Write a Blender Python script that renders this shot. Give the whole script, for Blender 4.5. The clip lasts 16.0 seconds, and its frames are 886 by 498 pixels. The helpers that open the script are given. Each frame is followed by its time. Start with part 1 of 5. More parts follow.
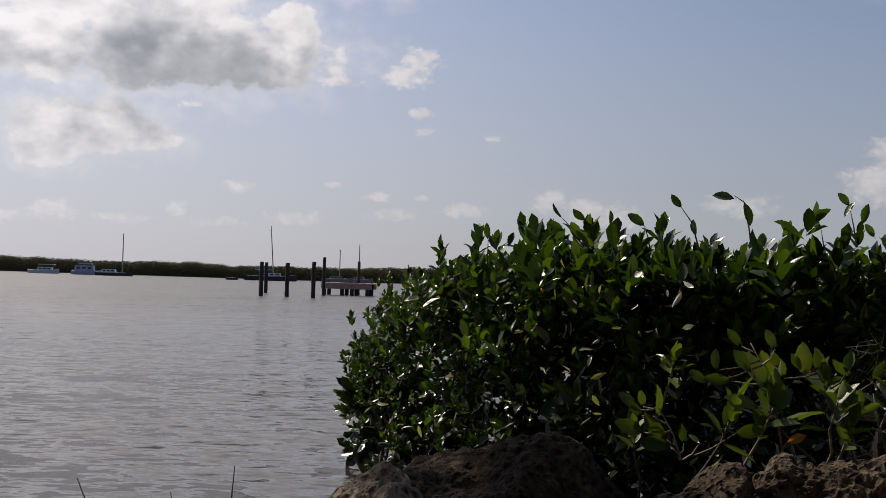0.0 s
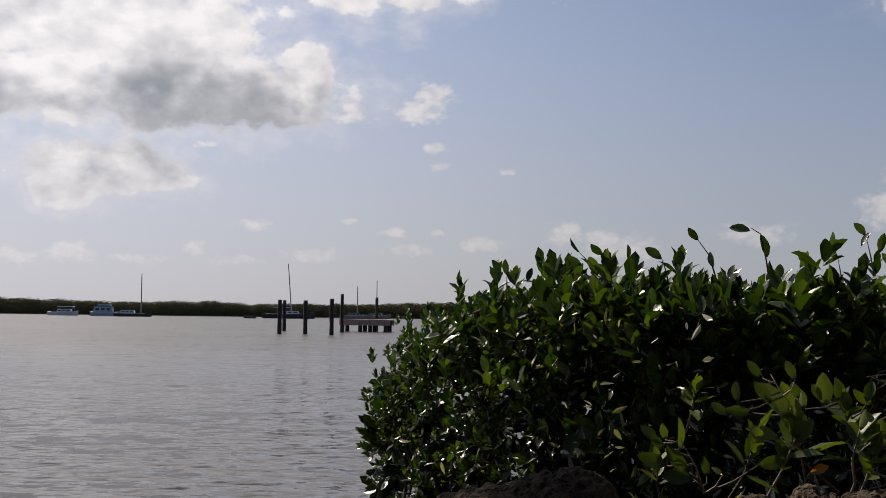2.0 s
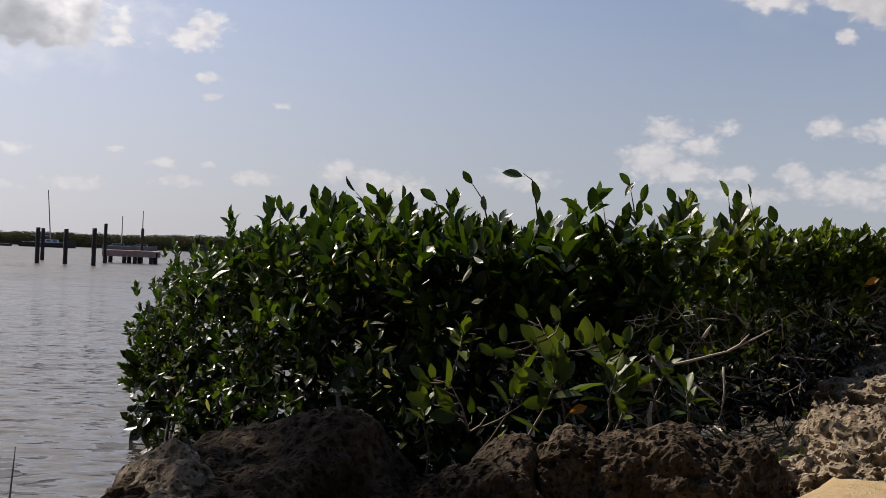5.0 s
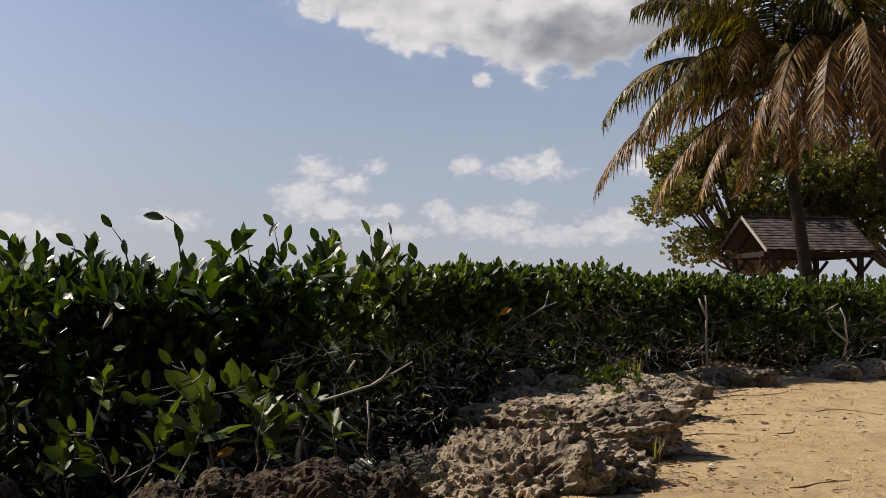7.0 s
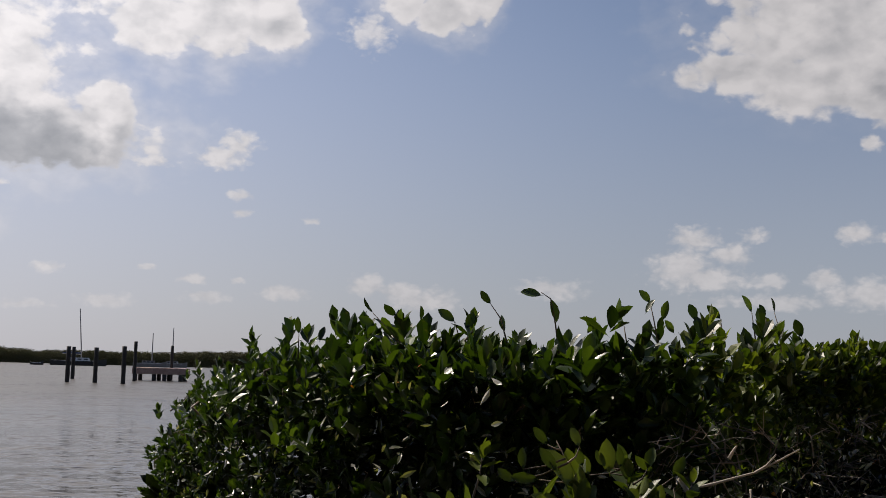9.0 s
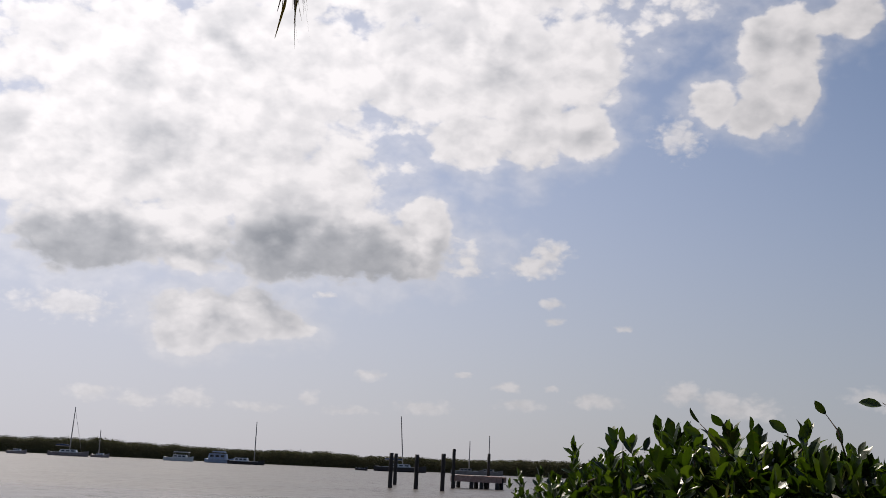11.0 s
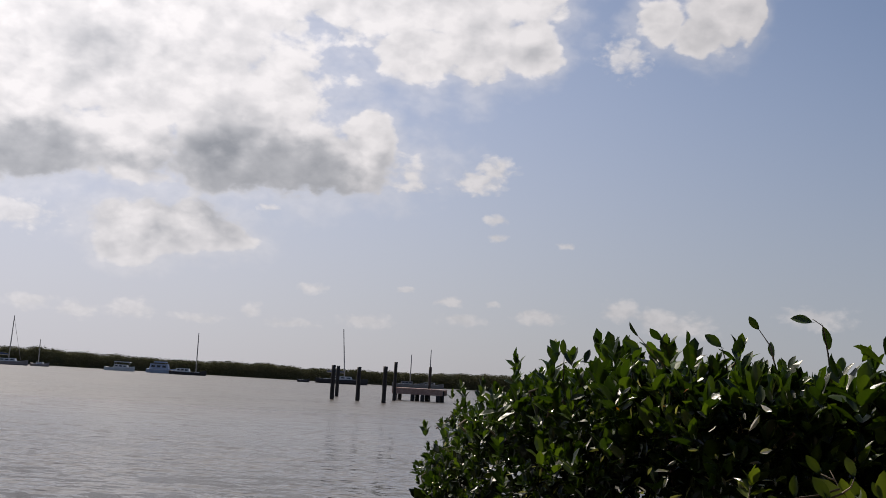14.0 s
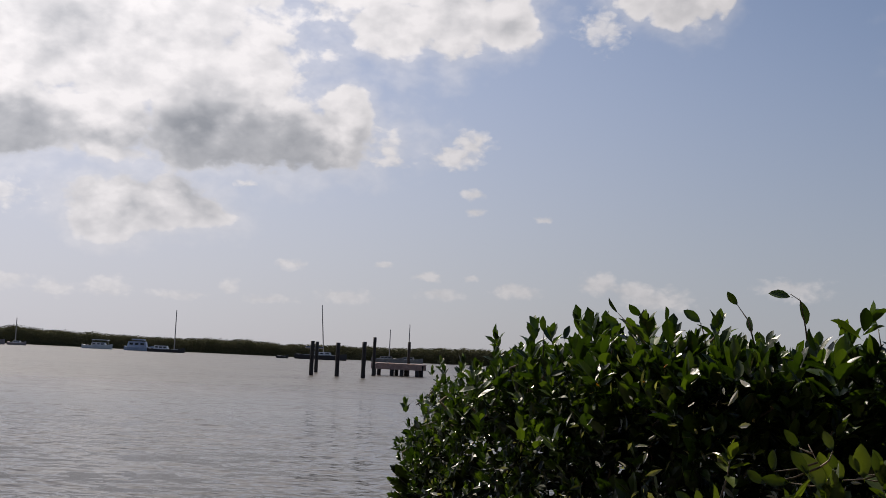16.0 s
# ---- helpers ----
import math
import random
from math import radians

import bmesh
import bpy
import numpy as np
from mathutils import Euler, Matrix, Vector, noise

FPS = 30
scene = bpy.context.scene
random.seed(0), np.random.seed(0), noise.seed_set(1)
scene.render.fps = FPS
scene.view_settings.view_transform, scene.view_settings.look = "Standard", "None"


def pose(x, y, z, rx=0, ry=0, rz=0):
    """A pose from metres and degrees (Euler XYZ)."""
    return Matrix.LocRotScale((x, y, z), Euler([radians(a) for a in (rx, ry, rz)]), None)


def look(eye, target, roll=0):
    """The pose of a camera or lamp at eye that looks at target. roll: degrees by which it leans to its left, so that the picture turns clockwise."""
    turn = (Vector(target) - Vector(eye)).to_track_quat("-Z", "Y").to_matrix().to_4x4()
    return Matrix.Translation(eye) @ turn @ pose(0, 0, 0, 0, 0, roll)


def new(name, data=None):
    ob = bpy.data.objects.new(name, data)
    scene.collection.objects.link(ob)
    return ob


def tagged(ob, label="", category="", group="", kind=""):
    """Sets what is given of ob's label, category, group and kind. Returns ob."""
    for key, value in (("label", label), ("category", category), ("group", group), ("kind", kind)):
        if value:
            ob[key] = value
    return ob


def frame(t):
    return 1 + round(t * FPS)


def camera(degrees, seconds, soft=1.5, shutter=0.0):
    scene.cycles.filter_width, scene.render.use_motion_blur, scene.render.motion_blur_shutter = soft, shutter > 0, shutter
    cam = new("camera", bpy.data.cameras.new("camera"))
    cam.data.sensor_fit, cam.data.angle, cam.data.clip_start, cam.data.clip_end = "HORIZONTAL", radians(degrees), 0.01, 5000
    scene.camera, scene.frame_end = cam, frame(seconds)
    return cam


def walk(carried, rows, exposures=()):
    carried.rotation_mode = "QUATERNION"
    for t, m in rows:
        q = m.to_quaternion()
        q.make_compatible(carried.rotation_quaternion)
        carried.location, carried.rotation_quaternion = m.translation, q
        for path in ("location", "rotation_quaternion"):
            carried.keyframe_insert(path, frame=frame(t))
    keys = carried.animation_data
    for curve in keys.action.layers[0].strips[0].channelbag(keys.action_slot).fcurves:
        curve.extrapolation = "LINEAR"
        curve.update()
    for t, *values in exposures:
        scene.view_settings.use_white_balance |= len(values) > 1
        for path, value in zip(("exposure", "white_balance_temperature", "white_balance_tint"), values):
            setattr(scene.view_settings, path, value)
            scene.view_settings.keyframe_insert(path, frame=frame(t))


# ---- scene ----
cam = camera(40.83, 16.0, soft=0.85)
PATH = [
    (0, pose(0.004, 0.014, 1.071, 91.44, 0, -0.00) @ pose(0, 0, 0, 0, 0, 1.80)),
    (0.5, pose(-0.002, 0.019, 1.073, 90.69, 0, 1.13) @ pose(0, 0, 0, 0, 0, 1.67)),
    (1, pose(-0.007, 0.014, 1.079, 91.68, 0, 1.86) @ pose(0, 0, 0, 0, 0, 2.11)),
    (1.5, pose(-0.007, 0.002, 1.083, 92.77, 0, 2.04) @ pose(0, 0, 0, 0, 0, 2.24)),
    (2, pose(-0.004, -0.027, 1.080, 93.08, 0, 0.85) @ pose(0, 0, 0, 0, 0, 0.69)),
    (2.5, pose(-0.008, -0.032, 1.080, 90.90, 0, -0.06) @ pose(0, 0, 0, 0, 0, 1.10)),
    (3, pose(-0.008, -0.029, 1.082, 90.73, 0, -2.24) @ pose(0, 0, 0, 0, 0, 1.27)),
    (3.2, pose(-0.012, -0.022, 1.084, 91.82, 0, -2.78) @ pose(0, 0, 0, 0, 0, 1.40)),
    (5.3, pose(-0.010, 0.025, 1.085, 90.20, 0, -11.25) @ pose(0, 0, 0, 0, 0, 1.77)),
    (5.5, pose(-0.006, 0.033, 1.091, 91.43, 0, -12.14) @ pose(0, 0, 0, 0, 0, 1.14)),
    (6, pose(-0.004, 0.031, 1.102, 93.30, 0, -19.53) @ pose(0, 0, 0, 0, 0, 1.30)),
    (6.5, pose(-0.004, -0.007, 1.090, 92.58, 0, -24.86) @ pose(0, 0, 0, 0, 0, 0.51)),
    (7, pose(0.007, -0.032, 1.091, 92.58, 0, -26.69) @ pose(0, 0, 0, 0, 0, 0.31)),
    (7.5, pose(0.010, -0.016, 1.100, 93.55, 0, -26.12) @ pose(0, 0, 0, 0, 0, -0.84)),
    (8, pose(0.017, 0.021, 1.109, 95.67, 0, -20.67) @ pose(0, 0, 0, 0, 0, -0.76)),
    (8.5, pose(0.033, 0.032, 1.119, 96.05, 0, -15.41) @ pose(0, 0, 0, 0, 0, 1.93)),
    (9, pose(0.031, 0.033, 1.115, 95.69, 0, -8.60) @ pose(0, 0, 0, 0, 0, 1.57)),
    (9.5, pose(0.009, 0.045, 1.105, 94.73, 0, 0.74) @ pose(0, 0, 0, 0, 0, 2.73)),
    (10, pose(-0.002, 0.042, 1.121, 98.89, 0, 3.36) @ pose(0, 0, 0, 0, 0, 2.77)),
    (10.2, pose(-0.003, 0.038, 1.118, 100.03, 0, 5.27) @ pose(0, 0, 0, 0, 0, 2.67)),
    (12.3, pose(-0.009, -0.027, 1.111, 100.66, 0, 7.07) @ pose(0, 0, 0, 0, 0, 2.70)),
    (12.5, pose(-0.009, -0.030, 1.107, 101.23, 0, 5.93) @ pose(0, 0, 0, 0, 0, 2.39)),
    (13, pose(-0.017, -0.038, 1.100, 98.92, 0, 5.07) @ pose(0, 0, 0, 0, 0, 2.43)),
    (13.5, pose(-0.013, -0.053, 1.095, 96.30, 0, 4.45) @ pose(0, 0, 0, 0, 0, 2.74)),
    (14, pose(-0.016, -0.059, 1.100, 96.38, 0, 3.71) @ pose(0, 0, 0, 0, 0, 3.28)),
    (14.5, pose(-0.022, -0.057, 1.110, 97.83, 0, 3.09) @ pose(0, 0, 0, 0, 0, 3.21)),
    (15, pose(-0.025, -0.057, 1.113, 98.48, 0, 3.41) @ pose(0, 0, 0, 0, 0, 2.66)),
    (15.5, pose(-0.024, -0.058, 1.109, 96.19, 0, 3.50) @ pose(0, 0, 0, 0, 0, 2.71)),
    (16, pose(-0.022, -0.060, 1.111, 95.22, 0, 2.58) @ pose(0, 0, 0, 0, 0, 2.69)),
]
walk(cam, PATH, [(0.0, 0.16, 6500, 15), (3.2, 0.18, 6500, 15), (5.3, 0.42, 6500, 15), (7.0, 0.46, 6500, 15), (8.0, 0.36, 6500, 15), (8.8, 0.13, 6500, 15), (9.5, 0.14, 6500, 15), (16.0, 0.14, 6500, 15)])

# ---- world, sun ----
SUN_AZ, SUN_EL = -38.0, 46.0          # degrees to the right of +y, degrees up


def toward(az, el=0.0):
    a, e = radians(az), radians(el)
    return Vector((math.sin(a) * math.cos(e), math.cos(a) * math.cos(e), math.sin(e)))


class Nodes:
    """Short hand for node trees."""

    def __init__(self, tree):
        self.tree = tree

    def add(self, kind, sockets=None, **props):
        n = self.tree.nodes.new(kind)
        for k, v in props.items():
            setattr(n, k, v)
        for k, v in (sockets or {}).items():
            s = n.inputs[k]
            if isinstance(v, bpy.types.NodeSocket):
                self.tree.links.new(v, s)
            else:
                s.default_value = v
        return n

    def math(self, op, a, b=0.0, c=0.0, clamp=False):
        return self.add("ShaderNodeMath", {0: a, 1: b, 2: c}, operation=op, use_clamp=clamp).outputs[0]

    def vmath(self, op, a, b=(0, 0, 0)):
        return self.add("ShaderNodeVectorMath", {0: a, 1: b}, operation=op).outputs[0]

    def noise(self, vec, scale, detail=4.0, rough=0.55, distort=0.0):
        return self.add("ShaderNodeTexNoise", {"Vector": vec, "Scale": scale, "Detail": detail, "Roughness": rough, "Distortion": distort}).outputs[0]

    def ramp(self, fac, *stops):
        n = self.add("ShaderNodeValToRGB", {0: fac})
        e = n.color_ramp.elements
        while len(e) < len(stops):
            e.new(0.5)
        for el, (p, c) in zip(e, stops):
            el.position = p
            el.color = (*c, 1) if isinstance(c, tuple) else (c, c, c, 1)
        return n.outputs[0]

    def smooth(self, v, lo, hi):
        n = self.add("ShaderNodeMapRange", {"Value": v, "From Min": lo, "From Max": hi}, interpolation_type="SMOOTHSTEP")
        return n.outputs[0]

    def mix(self, fac, a, b, blend="MIX"):
        n = self.add("ShaderNodeMix", data_type="RGBA", blend_type=blend)
        for i, v in ((0, fac), (6, a), (7, b)):
            if isinstance(v, bpy.types.NodeSocket):
                self.tree.links.new(v, n.inputs[i])
            else:
                n.inputs[i].default_value = (*v, 1) if isinstance(v, tuple) else v
        return n.outputs[2]


# clouds: centre azimuth and elevation, half width and half height, in degrees
BIG_CLOUDS = [(-18.1, 18.2, 11.4, 3.5), (-6.2, 19.1, 6.3, 3.0), (-0.8, 19.3, 3.0, 2.4), (0.0, 16.2, 1.5, 1.5), (-2.4, 16.1, 1.9, 2.0), (-5.5, 15.7, 2.0, 1.5), (-18.6, 13.7, 9.0, 3.0),
              (-12.6, 13.1, 3.0, 1.6), (-24.8, 13.8, 4.4, 3.5), (-12.4, 10.3, 6.6, 1.8), (-7.5, 11.4, 1.7, 1.4), (-23.6, 9.9, 3.8, 1.8), (-18.6, 10.4, 2.4, 1.8), (-17.2, 6.6, 3.5, 1.4), (-18.7, 5.5, 1.6, 0.8),
              (-14.6, 6.2, 1.7, 0.75), (-9, 25, 16, 5), (-45, 16, 12, 6)]
EAST_CLOUDS = [(9.4, 18.4, 1.5, 2.2), (6.3, 17.6, 1.3, 1.1), (8.3, 16.9, 1.3, 1.0), (10.5, 17.8, 0.7, 1.3), (9.6, 20.3, 2.2, 1.6), (12.6, 20.9, 1.9, 0.8), (13.6, 22.6, 2.4, 1.4),
               (23.4, 13.9, 3.3, 1.0), (27.1, 13.3, 4.2, 1.5), (32.5, 13.1, 4.6, 2.2), (27.5, 16.4, 6.0, 2.6), (37, 14.5, 5, 2.6), (60, 22, 12, 5)]
SMALL_CLOUDS = [(-5.5, 9.3, 1.4, 0.46), (-2.2, 9.7, 1.4, 0.7), (-1.5, 10.2, 1.1, 0.8), (-1.1, 10.6, 0.54, 0.38), (20.6, 6.3, 1.3, 0.7), (22.1, 5.6, 1.2, 0.6), (20.1, 5.0, 1.9, 1.0), (21.1, 4.5, 2.7, 0.7),
                (27.9, 6.6, 0.9, 0.5), (30.8, 6.4, 2.3, 0.6), (31.6, 7.0, 1.0, 0.6), (28.8, 3.8, 2.9, 0.8), (30.5, 4.5, 1.0, 0.5), (26.4, 4.5, 0.8, 0.54), (35.0, 3.7, 2.0, 0.9), (36.8, 6.6, 1.6, 0.76),
                (5.0, 3.8, 1.0, 0.54), (6.8, 3.5, 2.3, 0.5), (28.6, 10.7, 0.54, 0.38), (7.7, 3.2, 1.9, 0.6), (-9.9, 4.1, 0.76, 0.33), (-3.2, 3.8, 0.76, 0.24), (1.0, 3.3, 1.4, 0.38)]
WISPS = [(-24.0, 6.6, 3.0, 0.8), (23.3, 6.6, 0.7, 0.38), (24.1, 4.3, 0.8, 0.44), (-1.2, 7.9, 0.7, 0.26), (-1.1, 7.1, 0.5, 0.24), (-22.8, 2.6, 1.2, 0.45), (-20.5, 2.4, 1.4, 0.45), (-18.3, 2.6, 1.2, 0.5), (-12.7, 2.9, 0.52, 0.54),
         (-15.3, 2.4, 1.6, 0.25), (-7.4, 2.7, 1.5, 0.4), (-2.6, 3.0, 1.2, 0.3), (13.6, 3.9, 1.6, 0.45), (-5.3, 4.3, 0.45, 0.18), (2.3, 6.8, 0.45, 0.2), (4.7, 15.9, 1.2, 1.1), (-1.2, 3.8, 0.4, 0.16),
         (32.6, 3.2, 4.4, 0.54), (24.4, 3.4, 3.3, 0.4), (-12.2, 7.8, 0.8, 0.26), (14.2, 3.8, 1.4, 0.54), (-10.8, 2.4, 1.6, 0.25)]
GREY_BASES = [(-12.4, 9.0, 8.4, 2.8), (-24.0, 8.2, 6.0, 3.3), (37.0, 12.6, 8.0, 2.4)]


def ellipses(n, vec, rows):
    cover = None
    for x, y, w, h in rows:
        at = vec if cover is None else n.add("ShaderNodeVectorMath", {0: cover, 1: (1e-6, 1e-6, 0), 2: vec}, operation="MULTIPLY_ADD").outputs[0]      # one after the other: keeps the shader small
        p = n.add("ShaderNodeMapping", {"Vector": at, "Location": (x, y, 0), "Scale": (w, h, 1)}, vector_type="TEXTURE").outputs[0]
        d = n.add("ShaderNodeVectorMath", {0: p}, operation="LENGTH").outputs[1]
        m = n.math("SUBTRACT", 1.0, d)
        cover = m if cover is None else n.math("SMOOTH_MAX", cover, m, 0.15)
    return cover


def billows(n, vec):
    """Rounded heaps at three sizes: for large and for small clouds."""
    flat = n.vmath("MULTIPLY", vec, (0.8, 1.15, 1.0))
    wob = n.add("ShaderNodeTexNoise", {"Vector": flat, "Scale": 1.4, "Detail": 3.0}).outputs[1]
    curl = n.vmath("ADD", flat, n.vmath("MULTIPLY", n.vmath("SUBTRACT", wob, (0.5, 0.5, 0.5)), (0.9, 0.9, 0)))
    p = [n.math("SUBTRACT", 0.42, n.add("ShaderNodeTexVoronoi", {"Vector": curl, "Scale": s, "Smoothness": 0.25}, feature="SMOOTH_F1", voronoi_dimensions="2D").outputs[0])
         for s in (0.42, 1.05, 2.6)]
    soft = n.math("SUBTRACT", n.noise(flat, 0.35, 6.0, 0.5, 0.0), 0.5)
    n2 = n.math("SUBTRACT", n.noise(flat, 0.9, 7.0, 0.52, 0.3), 0.5)
    n3 = n.math("SUBTRACT", n.noise(flat, 5.0, 5.0, 0.55, 0.2), 0.5)
    large = n.math("ADD", n.math("MULTIPLY", p[0], 0.34), n.math("ADD", n.math("MULTIPLY", p[1], 0.30), n.math("MULTIPLY", p[2], 0.09)))
    large = n.math("ADD", large, n.math("ADD", n.math("MULTIPLY", soft, 0.55), n.math("MULTIPLY", n2, 0.72)))
    tiny = n.math("ADD", n.math("MULTIPLY", p[1], 0.45), n.math("ADD", n.math("MULTIPLY", p[2], 0.45), n.math("MULTIPLY", n3, 0.4)))
    tiny = n.math("ADD", tiny, n.math("MULTIPLY", n2, 0.8))
    return large, tiny, soft, wob


def build_world():
    w = bpy.data.worlds.new("sky")
    scene.world = w
    w.use_nodes = True
    w.node_tree.nodes.clear()
    n = Nodes(w.node_tree)
    sky = n.add("ShaderNodeTexSky", sky_type="NISHITA", sun_disc=False, sun_elevation=radians(SUN_EL), sun_rotation=radians(SUN_AZ),
                air_density=1.0, dust_density=0.6, ozone_density=4.0).outputs[0]
    d = n.add("ShaderNodeTexCoord").outputs["Generated"]
    s = n.add("ShaderNodeSeparateXYZ", {0: d})
    az = n.math("DEGREES", n.math("ARCTAN2", s.outputs[0], s.outputs[1]))
    el = n.math("DEGREES", n.math("ARCSINE", s.outputs[2]))
    v = n.add("ShaderNodeCombineXYZ", {0: az, 1: el}).outputs[0]
    glow = n.add("ShaderNodeVectorMath", {0: d, 1: toward(SUN_AZ, SUN_EL)}, operation="DOT_PRODUCT").outputs[1]
    # moist haze: thickest at the horizon and round the sun
    haze = n.math("ADD", n.math("MULTIPLY", n.smooth(el, 26.0, -2.0), HAZE), n.math("MULTIPLY", n.smooth(glow, 0.5, 1.0), 0.4), clamp=True)
    veil = n.vmath("SCALE", n.mix(n.smooth(el, 0.0, 16.0), n.mix(n.smooth(glow, 0.3, 0.65), (0.655, 0.712, 0.80), (0.70, 0.717, 0.765)), (0.60, 0.65, 0.79)))
    w.node_tree.links.new(n.math("MULTIPLY_ADD", n.smooth(glow, 0.42, 1.0), 9.5, VEIL), veil.node.inputs[3])
    sky = n.mix(haze, sky, veil)
    # clouds
    large, tiny, soft, wob2 = billows(n, v)
    large_up, tiny_up, _, _ = billows(n, n.vmath("ADD", v, (-0.4, 0.7, 0)))
    wob = n.add("ShaderNodeTexNoise", {"Vector": v, "Scale": 0.3, "Detail": 4.0}).outputs[1]
    bent = n.vmath("ADD", v, n.vmath("MULTIPLY", n.vmath("SUBTRACT", wob, (0.5, 0.5, 0.5)), (2.1, 1.4, 0)))
    bent2 = n.vmath("ADD", v, n.vmath("MULTIPLY", n.vmath("SUBTRACT", wob2, (0.5, 0.5, 0.5)), (0.8, 0.45, 0)))
    big = n.math("ADD", n.math("ADD", ellipses(n, bent, BIG_CLOUDS + EAST_CLOUDS), large), 0.08)
    small = n.math("ADD", ellipses(n, bent2, SMALL_CLOUDS), tiny)
    wisp = n.math("ADD", ellipses(n, bent2, WISPS), n.math("MULTIPLY", tiny, 1.2))
    grey = n.math("ADD", ellipses(n, bent, GREY_BASES), n.math("ADD", n.math("MULTIPLY", n.math("SUBTRACT", n.noise(v, 0.3, 2.5, 0.45), 0.5), 1.1), n.math("MULTIPLY", large, -0.35)))
    a_big = n.math("MAXIMUM", n.smooth(big, -0.14, 0.24), n.math("MULTIPLY", n.smooth(big, -0.75, 0.15), n.math("MULTIPLY_ADD", n.smooth(glow, 0.45, 0.75), 0.35, 0.06)))
    a_small = n.math("MULTIPLY", n.smooth(small, -0.15, 0.75), 0.92)
    a_wisp = n.math("MULTIPLY", n.smooth(wisp, -0.15, 0.8), 0.8)
    alpha = n.math("MAXIMUM", n.math("MAXIMUM", a_big, a_small), a_wisp)
    alpha = n.math("MULTIPLY", alpha, n.math("MULTIPLY_ADD", n.smooth(el, 1.0, 9.0), 0.25, 0.75))
    d_big = n.math("MULTIPLY", n.math("SUBTRACT", large, large_up), a_big)
    d_small = n.math("MULTIPLY", n.math("SUBTRACT", tiny, tiny_up), n.math("MULTIPLY", n.math("SUBTRACT", 1.0, a_big), 0.5))
    lit = n.math("MAXIMUM", n.math("MINIMUM", n.math("ADD", d_big, d_small), 0.4), -0.4)
    base = n.math("MULTIPLY", n.smooth(grey, -0.15, 0.65), n.smooth(big, -0.1, 0.3))
    tone = n.math("ADD", n.math("MULTIPLY_ADD", lit, 0.42, 0.87), n.math("MULTIPLY_ADD", base, -0.45, n.math("MULTIPLY", n.smooth(n.noise(v, 0.30, 2.5, 0.5, 0.4), 0.44, 0.70), n.math("MULTIPLY", n.smooth(big, 0.1, 0.6), -0.26))), clamp=True)
    cloud = n.ramp(tone, (0.15, (0.35, 0.375, 0.405)), (0.5, (0.56, 0.58, 0.60)), (0.95, (1.0, 0.99, 0.975)))
    cloud = n.vmath("SCALE", cloud)
    w.node_tree.links.new(n.math("MULTIPLY_ADD", n.smooth(glow, 0.55, 1.0), 9.0, CLOUD), cloud.node.inputs[3])
    col = n.mix(alpha, sky, cloud)
    bg = n.add("ShaderNodeBackground", {0: col, 1: 0.059})
    n.add("ShaderNodeOutputWorld", {0: bg.outputs[0]})


HAZE, VEIL, CLOUD = 0.82, 8.2, 9.1
build_world()
sun = bpy.data.lights.new("sun", "SUN")
sun.energy, sun.angle, sun.color = 5.0, radians(0.6), (1.0, 0.91, 0.76)
sun_ob = new("sun", sun)
sun_ob.matrix_world = look(toward(SUN_AZ, SUN_EL) * 50, (0, 0, 0))

# ---- materials ----


def material(name):
    m = bpy.data.materials.new(name)
    m.use_nodes = True
    m.node_tree.nodes.clear()
    return m, Nodes(m.node_tree)


def finish(n, shader):
    n.add("ShaderNodeOutputMaterial", {0: shader})


def bump(n, height, strength, dist):
    return n.add("ShaderNodeBump", {"Height": height, "Strength": strength, "Distance": dist}).outputs[0]


def surface(name, dark, light, scale=8.0, rough=0.7, relief=0.3, dist=0.01, metal=0.0, island=0.0, fine=6.0, stretch=(1, 1, 1), spec=0.5):
    """Two scales of tone and relief on one base colour."""
    m, n = material(name)
    co = n.vmath("MULTIPLY", n.add("ShaderNodeTexCoord").outputs["Object"], stretch)
    a, b = n.noise(co, scale, 5.0), n.noise(co, scale * fine, 4.0, 0.65)
    f = n.math("ADD", n.math("MULTIPLY", a, 0.6), n.math("MULTIPLY", b, 0.4))
    if island:
        r = n.add("ShaderNodeNewGeometry").outputs["Random Per Island"]
        o = n.add("ShaderNodeObjectInfo").outputs["Random"]
        r = n.math("FRACT", n.math("ADD", r, o))
        f = n.math("ADD", f, n.math("MULTIPLY", n.math("SUBTRACT", r, 0.5), island))
    col = n.ramp(f, (0.3, dark), (0.7, light))
    rr = n.math("MULTIPLY_ADD", b, 0.25, rough - 0.12, clamp=True)
    p = n.add("ShaderNodeBsdfPrincipled", {"Base Color": col, "Roughness": rr, "Metallic": metal, "Specular IOR Level": spec, "Normal": bump(n, f, relief, dist)})
    finish(n, p.outputs[0])
    return m


